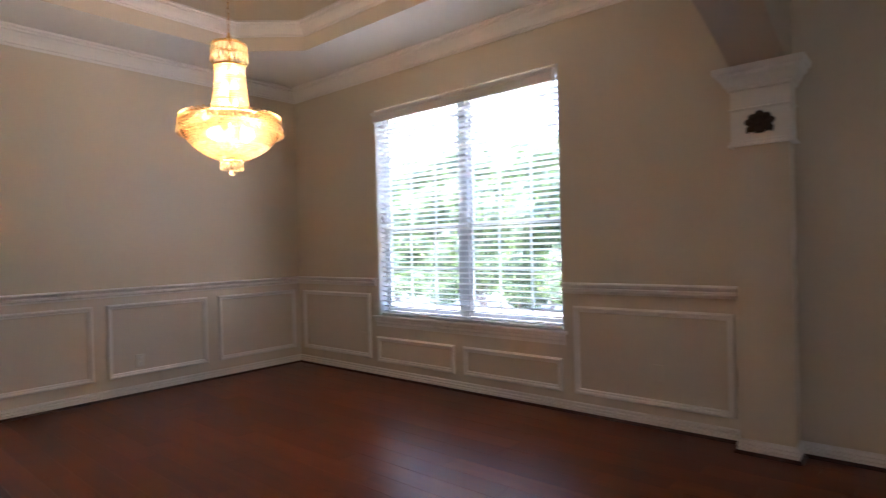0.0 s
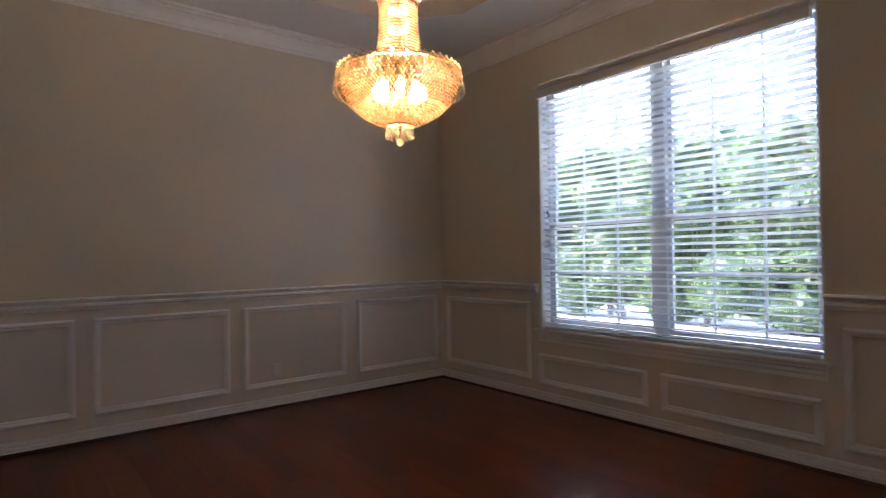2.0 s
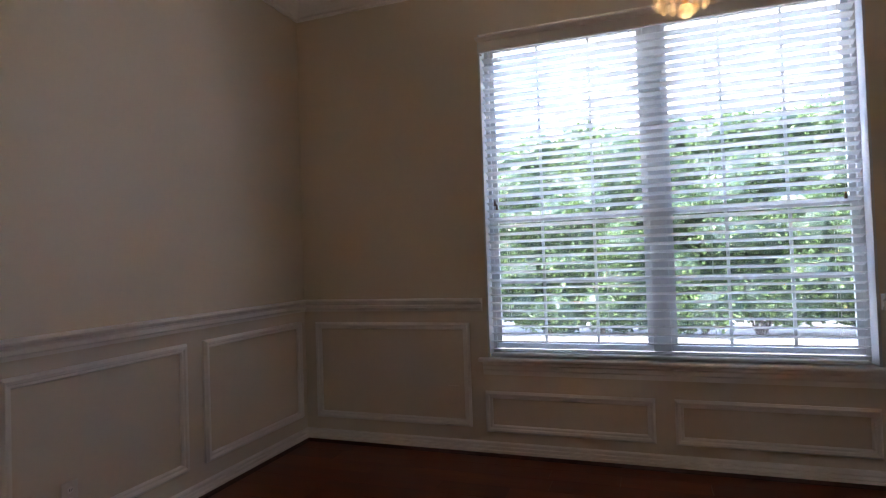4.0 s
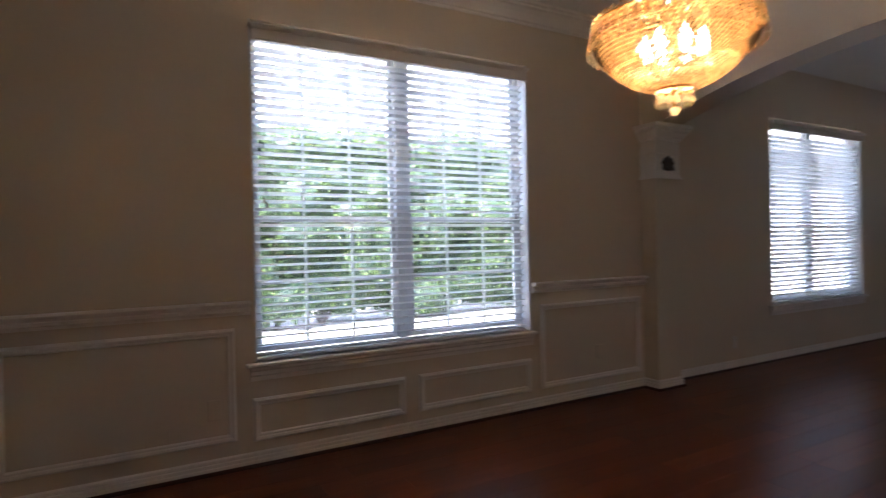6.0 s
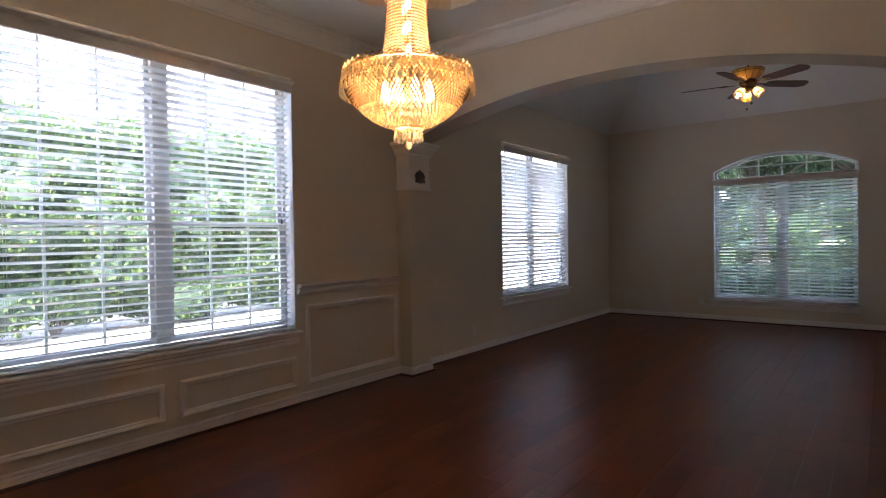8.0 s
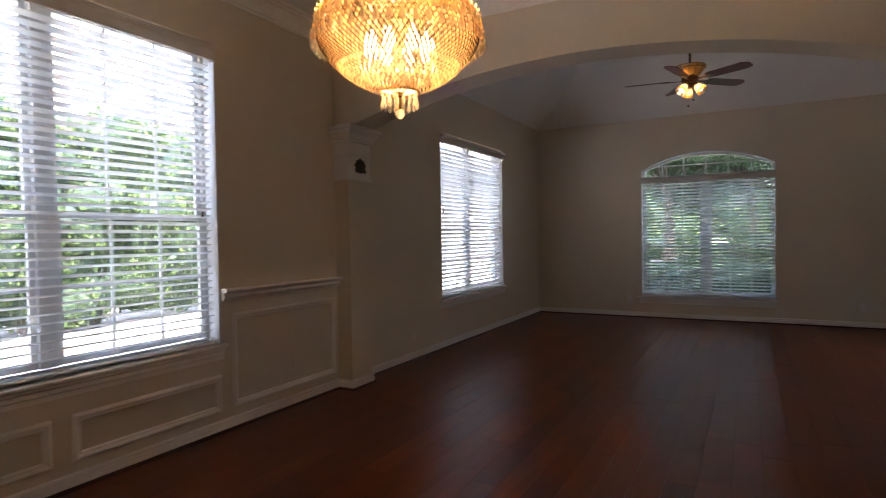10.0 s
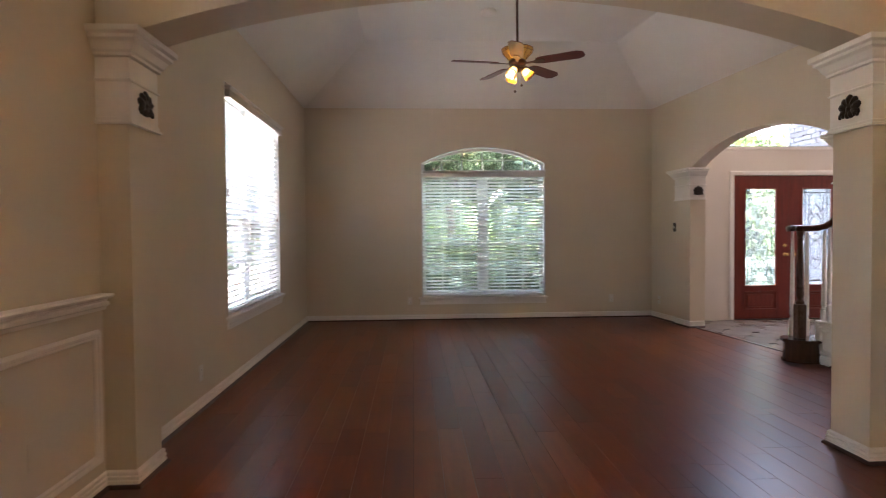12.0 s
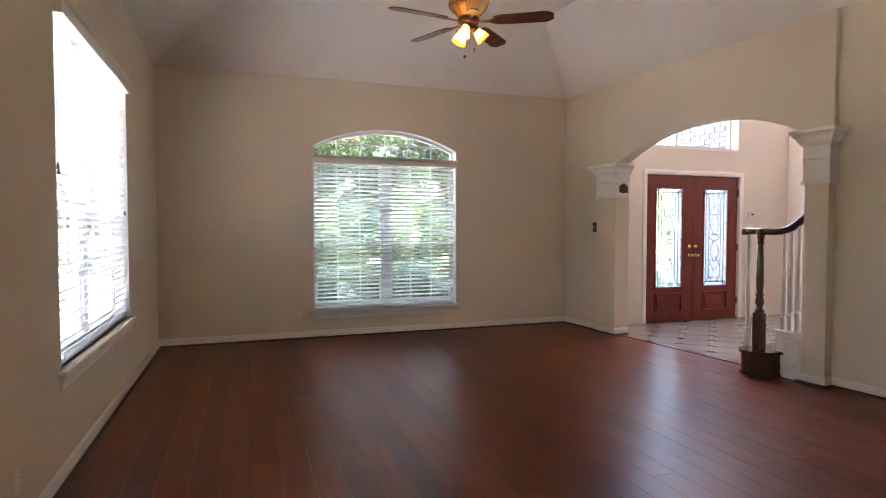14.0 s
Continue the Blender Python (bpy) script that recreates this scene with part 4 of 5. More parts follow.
# ---- small wall fittings ----
def plate(m, kind):
    root = empty("light_switch" if kind == "switch" else ("thermostat" if kind == "thermostat" else ("wall_plate" if kind == "blank" else "wall_outlet")), m)
    if kind == "switch":
        tagged(root, "dark bronze light switch plate beside an arch", "switch")
        part("plate", boxed(-0.036, 0.036, -0.007, 0, -0.06, 0.06, bevel=0.003), DARKPL, root)
        part("toggle", boxed(-0.006, 0.006, -0.018, -0.005, -0.012, 0.012, bevel=0.002), PLATE, root)
    elif kind == "thermostat":
        tagged(root, "small white thermostat on the entrance wall", "thermostat")
        part("case", boxed(-0.06, 0.06, -0.025, 0, -0.05, 0.05, bevel=0.005), PLATE, root)
        part("display", boxed(-0.028, 0.028, -0.027, -0.0245, 0.0, 0.022), BLACK, root)
    else:
        tagged(root, "cream wall outlet plate above the baseboard" if kind != "blank" else "blank painted wall plate on the wainscot", "outlet" if kind != "blank" else "plate", "wall outlets" if kind != "blank" else "")
        part("plate", boxed(-0.036, 0.036, -0.006, 0, -0.058, 0.058, bevel=0.003), PLATE if kind != "blank" else WAINS, root)
        if kind == "outlet":
            for z in (-0.022, 0.022):
                s = part("socket", lathe(bmesh.new(), [(0.0, 0.0), (0.015, 0.0), (0.014, 0.002), (0.0, 0.0025)], 12), TRIM, root)
                s.matrix_local = Matrix.Translation((0, -0.006, z)) @ Matrix.Rotation(radians(90), 4, "X")
                for x in (-0.005, 0.005):
                    part("slot", boxed(x - 0.001, x + 0.001, -0.0095, -0.0085, z - 0.004, z + 0.005), BLACK, root)
        elif kind == "jack":
            s = part("jack", lathe(bmesh.new(), [(0.006, 0.0), (0.006, 0.012), (0.0, 0.012)], 10), BRASS, root)
            s.matrix_local = Matrix.Translation((0, -0.006, 0)) @ Matrix.Rotation(radians(90), 4, "X")
    return root


RE = Matrix.Rotation(radians(-90), 4, "Z")
RW = Matrix.Rotation(radians(90), 4, "Z")
RH = Matrix((-U, -V, Vector((0, 0, 1)))).transposed().to_4x4() @ Matrix.Rotation(radians(180), 4, "Z")
plate(Matrix.Translation((XF, 2.615, 0.285)) @ RE, "outlet")
plate(Matrix.Translation((XF, -0.345, 0.28)) @ RE, "outlet")
plate(Matrix.Translation(hall(0.22, 0, 0.27)) @ RH, "jack")
plate(Matrix.Translation(hall(4.02, 0.045, 0.30)) @ RH, "outlet")
plate(Matrix.Translation(hall(0.62, 0, 1.31)) @ RH, "switch")
plate(Matrix.Translation((0.984, YW, 0.26)), "outlet")
plate(Matrix.Translation((XL + 0.003, 2.365, 0.30)) @ RW, "outlet")
plate(Matrix.Translation((-0.81, YW - 0.003, 0.37)), "blank")
plate(Matrix.Translation((-3.76, YW - 0.003, 0.36)), "blank")
plate(Matrix.Translation((DX, -3.79, 1.485)) @ RE, "thermostat")
SMOKE = (3.155, 1.70, HF)
ob = obj("smoke_detector", lathe(bmesh.new(), [(0.0, -0.042), (0.06, -0.040), (0.085, -0.026), (0.092, 0.0)], 24, SMOKE), TRIM, smooth=True)
tagged(ob, "round white smoke detector on the ceiling", "smoke detector")

# ---- chandelier ----
CHX, CHY = -2.49, 2.005
ch = empty("chandelier", Matrix.Translation((CHX, CHY, 0)))
tagged(ch, "gilt empire chandelier of crystal beads, lit", "chandelier")


def gem(bm, x, y, z, r, h):
    """One faceted bead."""
    k = 5
    a = [bm.verts.new((x + r * math.cos(2 * math.pi * i / k), y + r * math.sin(2 * math.pi * i / k), z)) for i in range(k)]
    t, b = bm.verts.new((x, y, z + h)), bm.verts.new((x, y, z - h))
    for i in range(k):
        bm.faces.new((a[i], a[(i + 1) % k], t))
        bm.faces.new((a[(i + 1) % k], a[i], b))


def ring(bm, r, z, t=0.006, h=0.012):
    lathe_pts = [(r - t, z), (r + t, z), (r + t, z + h), (r - t, z + h)]
    n = 48
    vs = [[bm.verts.new((q * math.cos(2 * math.pi * i / n), q * math.sin(2 * math.pi * i / n), zz)) for q, zz in lathe_pts] for i in range(n)]
    for i in range(n):
        for j in range(4):
            bm.faces.new((vs[i][j], vs[i][(j + 1) % 4], vs[(i + 1) % n][(j + 1) % 4], vs[(i + 1) % n][j]))


for n, r, z, t in (("crown_ring", 0.088, 2.455, 0.006), ("neck_ring", 0.080, 2.33, 0.006), ("rim_ring", 0.272, 2.024, 0.003), ("base_ring", 0.066, 1.786, 0.004)):
    bm = bmesh.new()
    ring(bm, r, z, t, 2 * t)
    part(n, bm, GOLD, ch, "gilt metal ring")
bm = bmesh.new()
for i in range(46):
    a, b = 2 * math.pi * i / 46, 2 * math.pi * (i + 0.5) / 46
    c = 2 * math.pi * (i + 1) / 46
    tube(bm, [(0.272 * math.cos(a), 0.272 * math.sin(a), 2.030), (0.276 * math.cos(b), 0.276 * math.sin(b), 2.046), (0.272 * math.cos(c), 0.272 * math.sin(c), 2.030)], 0.003, 4)
for i in range(6):
    a = 2 * math.pi * i / 6
    tube(bm, [(0.272 * math.cos(a), 0.272 * math.sin(a), 2.022), (0.06 * math.cos(a), 0.06 * math.sin(a), 2.03)], 0.004, 4)
part("rim_gallery", bm, GOLD, ch, "pierced gilt gallery")
part("stem", lathe(bmesh.new(), [(0.008, 1.80), (0.008, 2.02), (0.02, 2.03), (0.02, 2.05), (0.008, 2.06), (0.008, 2.47), (0.016, 2.49), (0.010, 2.51), (0.006, 2.53)], 12), GOLD, ch)
# neck strands
bm = bmesh.new()
for i in range(40):
    a = 2 * math.pi * i / 40
    for k in range(23):
        f = k / 22
        z = 2.34 - 0.30 * f
        r = 0.080 + 0.012 * f + 0.024 * f ** 3
        gem(bm, r * math.cos(a), r * math.sin(a), z, 0.0072, 0.0076)
nb = part("neck_net", bm, CRYSTAL, ch, "strands of amber-lit crystal beads")
nb["kind"] = "stuff"
# bowl net
bm = bmesh.new()
PROFILE = [(0.268, 2.012), (0.267, 1.968), (0.255, 1.932), (0.232, 1.900), (0.199, 1.867), (0.160, 1.838), (0.115, 1.814), (0.070, 1.798)]
lens_ = [0.0]
for p, q in zip(PROFILE, PROFILE[1:]):
    lens_.append(lens_[-1] + math.hypot(p[0] - q[0], p[1] - q[1]))
NR = 24
rows_b = []
for k in range(NR):
    s = lens_[-1] * k / (NR - 1)
    r, z = float(np.interp(s, lens_, [p[0] for p in PROFILE])), float(np.interp(s, lens_, [p[1] for p in PROFILE]))
    n = 92 if k < 13 else (60 if k < 18 else 40)
    rows_b.append([(r * math.cos(2 * math.pi * (i + 0.5 * (k % 2)) / n), r * math.sin(2 * math.pi * (i + 0.5 * (k % 2)) / n), z) for i in range(n)])
    for x, y, zz in rows_b[-1]:
        gem(bm, x, y, zz, min(0.0108, 3.2 * r / n), 0.0130)
nb = part("bowl_net", bm, CRYSTAL, ch, "net of amber-lit crystal beads")
nb["kind"] = "stuff"
# gilt wire links between the rows of beads
bm = bmesh.new()
for k, (lo, hi) in enumerate(zip(rows_b, rows_b[1:])):
    n = len(lo)
    if len(hi) != n:
        continue
    zig = []
    for i in range(n + 1):
        pair = (lo[i % n], hi[i % n]) if k % 2 == 0 else (hi[i % n], lo[i % n])
        for t_, (x, y, z) in zip((0.62, 0.38) if k % 2 == 0 else (0.38, 0.62), pair):
            zig.append((x * 1.036, y * 1.036, (lo[0][2] + hi[0][2]) / 2 + (0.0048 if t_ == 0.62 else -0.0048)))
    tube(bm, zig, 0.0017, 3)
wl = part("bowl_wire", bm, BRONZE, ch, "dark gilt wire links")
wl["kind"] = "stuff"
bm = bmesh.new()
for k in range(0, 22):
    f = (k + 0.5) / 22
    z, r = 2.34 - 0.30 * f, 0.0865 + 0.012 * f + 0.024 * f ** 3
    tube(bm, [(r * math.cos(math.pi * i / 40), r * math.sin(math.pi * i / 40), z + (0.0030 if i % 2 else -0.0030)) for i in range(81)], 0.0016, 3)
wl = part("neck_wire", bm, BRONZE, ch, "dark gilt wire links")
wl["kind"] = "stuff"


def drop_mesh(r, h):
    bm = bmesh.new()
    lathe(bm, [(0.0, 0.0), (r, h * 0.25), (r * 0.9, h * 0.45), (r * 0.35, h * 0.92), (0.0, h)], 6, (0, 0, 0), 1.0, 0.6)
    lathe(bm, [(0.0, h * 1.0), (r * 0.5, h * 1.1), (0.0, h * 1.2)], 5)
    return bm


def drops(name, n, r, z, size, h, off=0.0):
    me = None
    for i in range(n):
        a = 2 * math.pi * (i + off) / n
        if me is None:
            ob = part(name, drop_mesh(size, h), CRYSTALW, ch)
            me = ob.data
        else:
            ob = new(name, me)
            ob.parent = ch
        ob.matrix_local = Matrix.Translation((r * math.cos(a), r * math.sin(a), z)) @ Matrix.Rotation(a + math.pi / 2, 4, "Z")


drops("rim_prism", 46, 0.279, 1.975, 0.0150, 0.046)
drops("lower_prism", 46, 0.290, 1.925, 0.0115, 0.040, 0.5)
drops("crown_prism", 22, 0.098, 2.395, 0.012, 0.058)
drops("crown_prism", 22, 0.100, 2.350, 0.011, 0.045, 0.5)
drops("base_prism", 16, 0.060, 1.728, 0.010, 0.046)
bm = bmesh.new()
bmesh.ops.create_icosphere(bm, subdivisions=2, radius=0.0165, matrix=Matrix.Translation((0, 0, 1.716)))
part("ball_finial", bm, CRYSTALW, ch, "clear crystal ball")
part("finial_stem", lathe(bmesh.new(), [(0.004, 1.725), (0.004, 1.77), (0.010, 1.775), (0.012, 1.79), (0.006, 1.80)], 16), GOLD, ch)
for r, z, n, s in ((0.10, 1.935, 8, 0.024), (0.03, 2.31, 2, 0.013), (0.03, 2.22, 2, 0.013), (0.03, 2.12, 2, 0.013)):
    for i in range(n):
        a = 2 * math.pi * (i + 0.3) / n
        bm = lathe(bmesh.new(), [(0.0, -1.3 * s), (s * 0.7, -0.9 * s), (s, 0), (s * 0.7, 1.0 * s), (s * 0.25, 1.9 * s), (0.0, 2.2 * s)], 10, (r * math.cos(a), r * math.sin(a), z))
        part("bulb", bm, BULB, ch, "glowing warm candle bulb", smooth=True)
bm = bmesh.new()
for i in range(30):
    z = 2.53 + i * 0.032
    n = 8
    for s in range(n):
        a, b = 2 * math.pi * s / n, 2 * math.pi * (s + 1) / n
        p = [((0.008 * math.cos(t), 0) if i % 2 else (0, 0.008 * math.cos(t))) + (z + 0.019 * math.sin(t),) for t in (a, b)]
        tube(bm, p, 0.0018, 4)
part("chain", bm, GOLD, ch, "gilt chain")
part("ceiling_rose", lathe(bmesh.new(), [(0.0, 3.47), (0.02, 3.472), (0.055, 3.495), (0.062, 3.52)], 20), GOLD, ch)

# ---- ceiling fan ----
FX, FY = 2.465, 1.512
fan = empty("ceiling_fan", Matrix.Translation((FX, FY, 0)))
tagged(fan, "dark five-blade ceiling fan with lit art-glass shades", "ceiling fan")
part("downrod", lathe(bmesh.new(), [(0.012, 3.10), (0.012, 3.66), (0.05, 3.67), (0.065, 3.695)], 14), FANMET, fan)
part("motor", lathe(bmesh.new(), [(0.0, 2.885), (0.055, 2.89), (0.078, 2.90), (0.088, 2.918), (0.088, 2.94), (0.075, 2.955), (0.05, 2.96), (0.03, 3.08)], 24), FANMET, fan, smooth=True)
bm = bmesh.new()
n = 12
for z0, z1, r0, r1 in ((2.96, 3.032, 0.085, 0.15), (3.034, 3.06, 0.151, 0.158)):
    for i in range(n):
        a, b = 2 * math.pi * (i + 0.03) / n, 2 * math.pi * (i + 0.97) / n
        q = [(r0, a, z0), (r0, b, z0), (r1, b, z1), (r1, a, z1)]
        vs = [bm.verts.new((r * math.cos(t), r * math.sin(t), z)) for r, t, z in q]
        vi = [bm.verts.new(((r - 0.004) * math.cos(t), (r - 0.004) * math.sin(t), z)) for r, t, z in q]
        bm.faces.new(vs)
        bm.faces.new(vi[::-1])
        for k in range(4):
            bm.faces.new((vs[k], vi[k], vi[(k + 1) % 4], vs[(k + 1) % 4]))
bowl = part("uplight_bowl", bm, CREAMGL, fan, "amber art-glass uplight bowl")
bm = bmesh.new()
for i in range(n):
    a = 2 * math.pi * i / n
    tube(bm, [(r * math.cos(a), r * math.sin(a), z) for r, z in ((0.085, 2.96), (0.151, 3.033), (0.159, 3.061))], 0.0028, 4)
for r, z in ((0.151, 3.033), (0.159, 3.062)):
    pts = [(r * math.cos(2 * math.pi * i / n), r * math.sin(2 * math.pi * i / n), z) for i in range(n + 1)]
    tube(bm, pts, 0.0030, 4)
part("leading", bm, FANMET, bowl)
bm = bmesh.new()
lathe(bm, [(0.0, 2.985), (0.016, 2.99), (0.02, 3.015), (0.0, 3.035)], 12, (-0.07, 0.02, 0))
part("uplight_bulb", bm, BULBUP, fan)
for i in range(5):
    a = radians(240.2 + 72 * i)
    bm = bmesh.new()
    out = [(0.20, -0.050), (0.26, -0.064), (0.60, -0.072), (0.645, -0.050), (0.66, -0.03), (0.66, 0.03), (0.645, 0.050), (0.60, 0.072), (0.26, 0.064), (0.20, 0.050)]
    prism(bm, out, lambda u, v, d: (u, v, d), -0.003, 0.003)
    bl = part("blade", bm, BLADE, fan, "dark reddish wooden blade")
    bl.matrix_local = Matrix.Rotation(a, 4, "Z") @ Matrix.Translation((0, 0, 2.922)) @ Matrix.Rotation(radians(-12), 4, "X")
    bm = bmesh.new()
    prism(bm, [(0.09, -0.012), (0.16, -0.014), (0.21, -0.042), (0.27, -0.03), (0.28, 0.0), (0.27, 0.03), (0.21, 0.042), (0.16, 0.014), (0.09, 0.012)], lambda u, v, d: (u, v, d), -0.010, -0.004)
    part("blade_iron", bm, FANMET, bl)
part("light_kit", lathe(bmesh.new(), [(0.0, 2.835), (0.03, 2.84), (0.05, 2.855), (0.052, 2.872), (0.04, 2.886)], 20), FANMET, fan, smooth=True)
for i in range(3):
    a = radians(139 + 120 * i)
    tilt = Matrix.Rotation(a, 4, "Z") @ Matrix.Translation((0.052, 0, 2.868)) @ Matrix.Rotation(radians(138), 4, "Y")
    bm = bmesh.new()
    n = 8
    for z0, z1, r0, r1 in ((0.02, 0.082, 0.030, 0.052), (0.084, 0.112, 0.053, 0.060)):
        for k in range(n):
            t0, t1 = 2 * math.pi * (k + 0.02) / n, 2 * math.pi * (k + 0.98) / n
            q = [(r0, t0, z0), (r0, t1, z0), (r1, t1, z1), (r1, t0, z1)]
            vs = [bm.verts.new((r * math.cos(t), r * math.sin(t), z)) for r, t, z in q]
            f = bm.faces.new(vs)
            f.material_index = 1 if z0 > 0.05 else 0
    sh = part("lamp_shade", bm, (CREAMGL, AMBER), fan, "cream and amber art-glass shade")
    sh.matrix_local = tilt
    bm = bmesh.new()
    for k in range(n):
        t0 = 2 * math.pi * k / n
        tube(bm, [(r * math.cos(t0), r * math.sin(t0), z) for r, z in ((0.030, 0.02), (0.0525, 0.083), (0.060, 0.113))], 0.0018, 4)
    for r, z in ((0.0525, 0.083), (0.0605, 0.113)):
        tube(bm, [(r * math.cos(2 * math.pi * k / n), r * math.sin(2 * math.pi * k / n), z) for k in range(n + 1)], 0.0018, 4)
    part("leading", bm, FANMET, sh)
    bb = part("bulb", lathe(bmesh.new(), [(0.0, 0.03), (0.016, 0.04), (0.026, 0.07), (0.020, 0.092), (0.0, 0.10)], 12), BULBFAN, sh, "glowing bulb", smooth=True)
    part("socket", lathe(bmesh.new(), [(0.012, -0.02), (0.030, 0.0), (0.030, 0.022)], 14), FANMET, sh)
for x, y, z in ((0.03, 0.02, 2.665), (-0.03, -0.035, 2.71)):
    bm = bmesh.new()
    tube(bm, [(x, y, z), (x, y, 2.85)], 0.0012, 4)
    c = part("pull_chain", bm, GOLD, fan)
    part("pull_knob", lathe(bmesh.new(), [(0.0, z - 0.026), (0.013, z - 0.014), (0.010, z), (0.0, z + 0.004)], 10, (x, y, 0)), WOODTAS, c)

# ---- outdoors ----
GZ = -0.32


def leaves(name, parent, material, centres, count, size, seed):
    """Many small folded leaves scattered in lumps; centres are x, y, z, rx, ry, rz."""
    g = np.random.default_rng(seed)
    cs = np.array(centres, float)
    vol = cs[:, 3] * cs[:, 4] * cs[:, 5]
    pick = g.choice(len(cs), size=count, p=vol / vol.sum())
    d = g.normal(size=(count, 3))
    d /= np.linalg.norm(d, axis=1)[:, None]
    rad = g.uniform(0.55, 1.0, count)[:, None] ** 0.6
    p = cs[pick, :3] + d * rad * cs[pick, 3:]
    a = g.normal(size=(count, 3))
    a /= np.linalg.norm(a, axis=1)[:, None]
    b = np.cross(a, g.normal(size=(count, 3)))
    b /= np.linalg.norm(b, axis=1)[:, None]
    s = size * g.uniform(0.6, 1.3, count)[:, None]
    nrm = np.cross(a, b)
    v = np.stack([p - a * s * 0.5, p + b * s * 0.28 + nrm * s * 0.08, p + a * s * 0.5, p - b * s * 0.28 + nrm * s * 0.08], 1).reshape(-1, 3)
    me = bpy.data.meshes.new(name)
    i = np.arange(count) * 4
    faces = np.concatenate([np.stack([i, i + 1, i + 2], 1), np.stack([i, i + 2, i + 3], 1)]).tolist()
    me.from_pydata(v.tolist(), [], faces)
    me.materials.append(material)
    ob = new(name, me)
    if parent is not None:
        ob.parent = parent
    return ob


# solid lumps inside the foliage; their dark green stands in for its inner shade
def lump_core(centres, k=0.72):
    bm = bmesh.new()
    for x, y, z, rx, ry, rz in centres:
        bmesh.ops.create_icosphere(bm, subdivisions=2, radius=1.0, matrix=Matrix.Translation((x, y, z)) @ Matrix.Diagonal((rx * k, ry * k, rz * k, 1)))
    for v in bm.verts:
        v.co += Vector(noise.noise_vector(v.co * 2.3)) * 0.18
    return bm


structure(obj("ground", boxed(-250, 250, -250, 250, GZ - 0.3, GZ), GRASS), "green lawn reaching to the horizon", "ground")
structure(obj("pavement_side", boxed(-30, 24.8, 4.9, 15.0, GZ, GZ + 0.03), CONC), "pale concrete driveway beside the house", "pavement")
structure(obj("pavement_walk", boxed(4.8, 25, -4.4, -1.3, GZ, GZ + 0.03), CONC), "pale concrete front walk to the door", "pavement")
structure(obj("road", boxed(25, 33, -200, 200, GZ, GZ + 0.02), ASPH), "grey asphalt street in front of the house", "road")
structure(obj("pavement_kerb", boxed(24.85, 25, -200, 200, GZ, GZ + 0.15), CONC), "concrete kerb along the street", "pavement")

g = random.Random(11)
for seg in range(7):
    hx = -17 + seg * 3.4
    hedge = empty("hedge_tree", Matrix.Translation((hx + 1.8, 11.9, GZ)))
    tagged(hedge, "tall dense green hedge tree beside the driveway", "hedge", "hedge along the driveway")
    cs = []
    for i in range(54):
        col, lev = i % 9, i // 9
        cs.append((-1.9 + 3.8 * col / 8 + g.uniform(-0.2, 0.2), g.uniform(-0.45, 0.35) + 0.15 * (lev > 3), 0.64 + 0.58 * lev + g.uniform(-0.18, 0.18), g.uniform(0.50, 0.75), g.uniform(0.45, 0.65), g.uniform(0.40, 0.58)))
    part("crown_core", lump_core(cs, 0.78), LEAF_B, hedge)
    leaves("crown", hedge, LEAF_A, cs, 30000, 0.105, 20 + seg)
    bm = bmesh.new()
    for i in range(4):
        x, lean = g.uniform(-1.7, 1.7), g.uniform(-0.35, 0.35)
        for k in range(3):
            tube(bm, [(x, -0.25, 0.0), (x + (lean + 0.22 * (k - 1)) * 0.5, -0.2, 0.45), (x + lean + 0.35 * (k - 1), 0, 1.3)], [0.030, 0.022, 0.014], 6)
    part("stems", bm, BARK, hedge)

for k, (sx, sy) in enumerate(((7.3, 3.2), (7.3, 1.75), (7.3, 0.3), (7.9, -4.6))):
    sh = empty("shrub", Matrix.Translation((sx, sy, GZ)))
    tagged(sh, "low leafy green shrub in the front garden", "shrub", "front garden shrubs")
    cs = [(g.uniform(-0.25, 0.25), -1.05 + 2.1 * (i // 3) / 12, (0.28, 0.52, 0.76)[i % 3] + g.uniform(-0.04, 0.05), g.uniform(0.36, 0.44), g.uniform(0.26, 0.34), g.uniform(0.26, 0.32)) for i in range(39)]
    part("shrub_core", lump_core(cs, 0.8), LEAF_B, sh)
    leaves("foliage", sh, LEAF_B if k % 2 else LEAF_A, cs, 26000, 0.05, 40 + k)


def tree(x, y, h, material, seed, spread, n, leaf=0.17):
    r = random.Random(seed)
    root = empty("tree", Matrix.Translation((x, y, GZ)))
    tagged(root, "broad leafy tree in the front garden", "tree", "front garden trees")
    bm = bmesh.new()
    top = (r.uniform(-0.3, 0.3), r.uniform(-0.3, 0.3), h * 0.45)
    tube(bm, [(0, 0, 0), (0.05, 0.02, h * 0.2), top], [0.24, 0.17, 0.13], 10)
    part("trunk", bm, BARK, root)
    cs = []
    bm = bmesh.new()
    for i in range(60):
        a, rr = r.uniform(0, 6.28), spread * r.uniform(0.15, 1.0)
        c = (rr * math.cos(a), rr * math.sin(a), h * r.uniform(0.40, 1.0))
        cs.append((*c, r.uniform(0.7, 1.2), r.uniform(0.7, 1.2), r.uniform(0.5, 0.9)))
        mid = [(top[j] * 0.8 + c[j]) / 2 + (0.2 if j == 2 else 0) for j in range(3)]
        tube(bm, [[q * 0.8 for q in top], mid, c], [0.06, 0.03, 0.012], 6)
    part("limbs", bm, BARK, root)
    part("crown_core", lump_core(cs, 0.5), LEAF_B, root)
    leaves("crown", root, material, cs, n, leaf, seed)


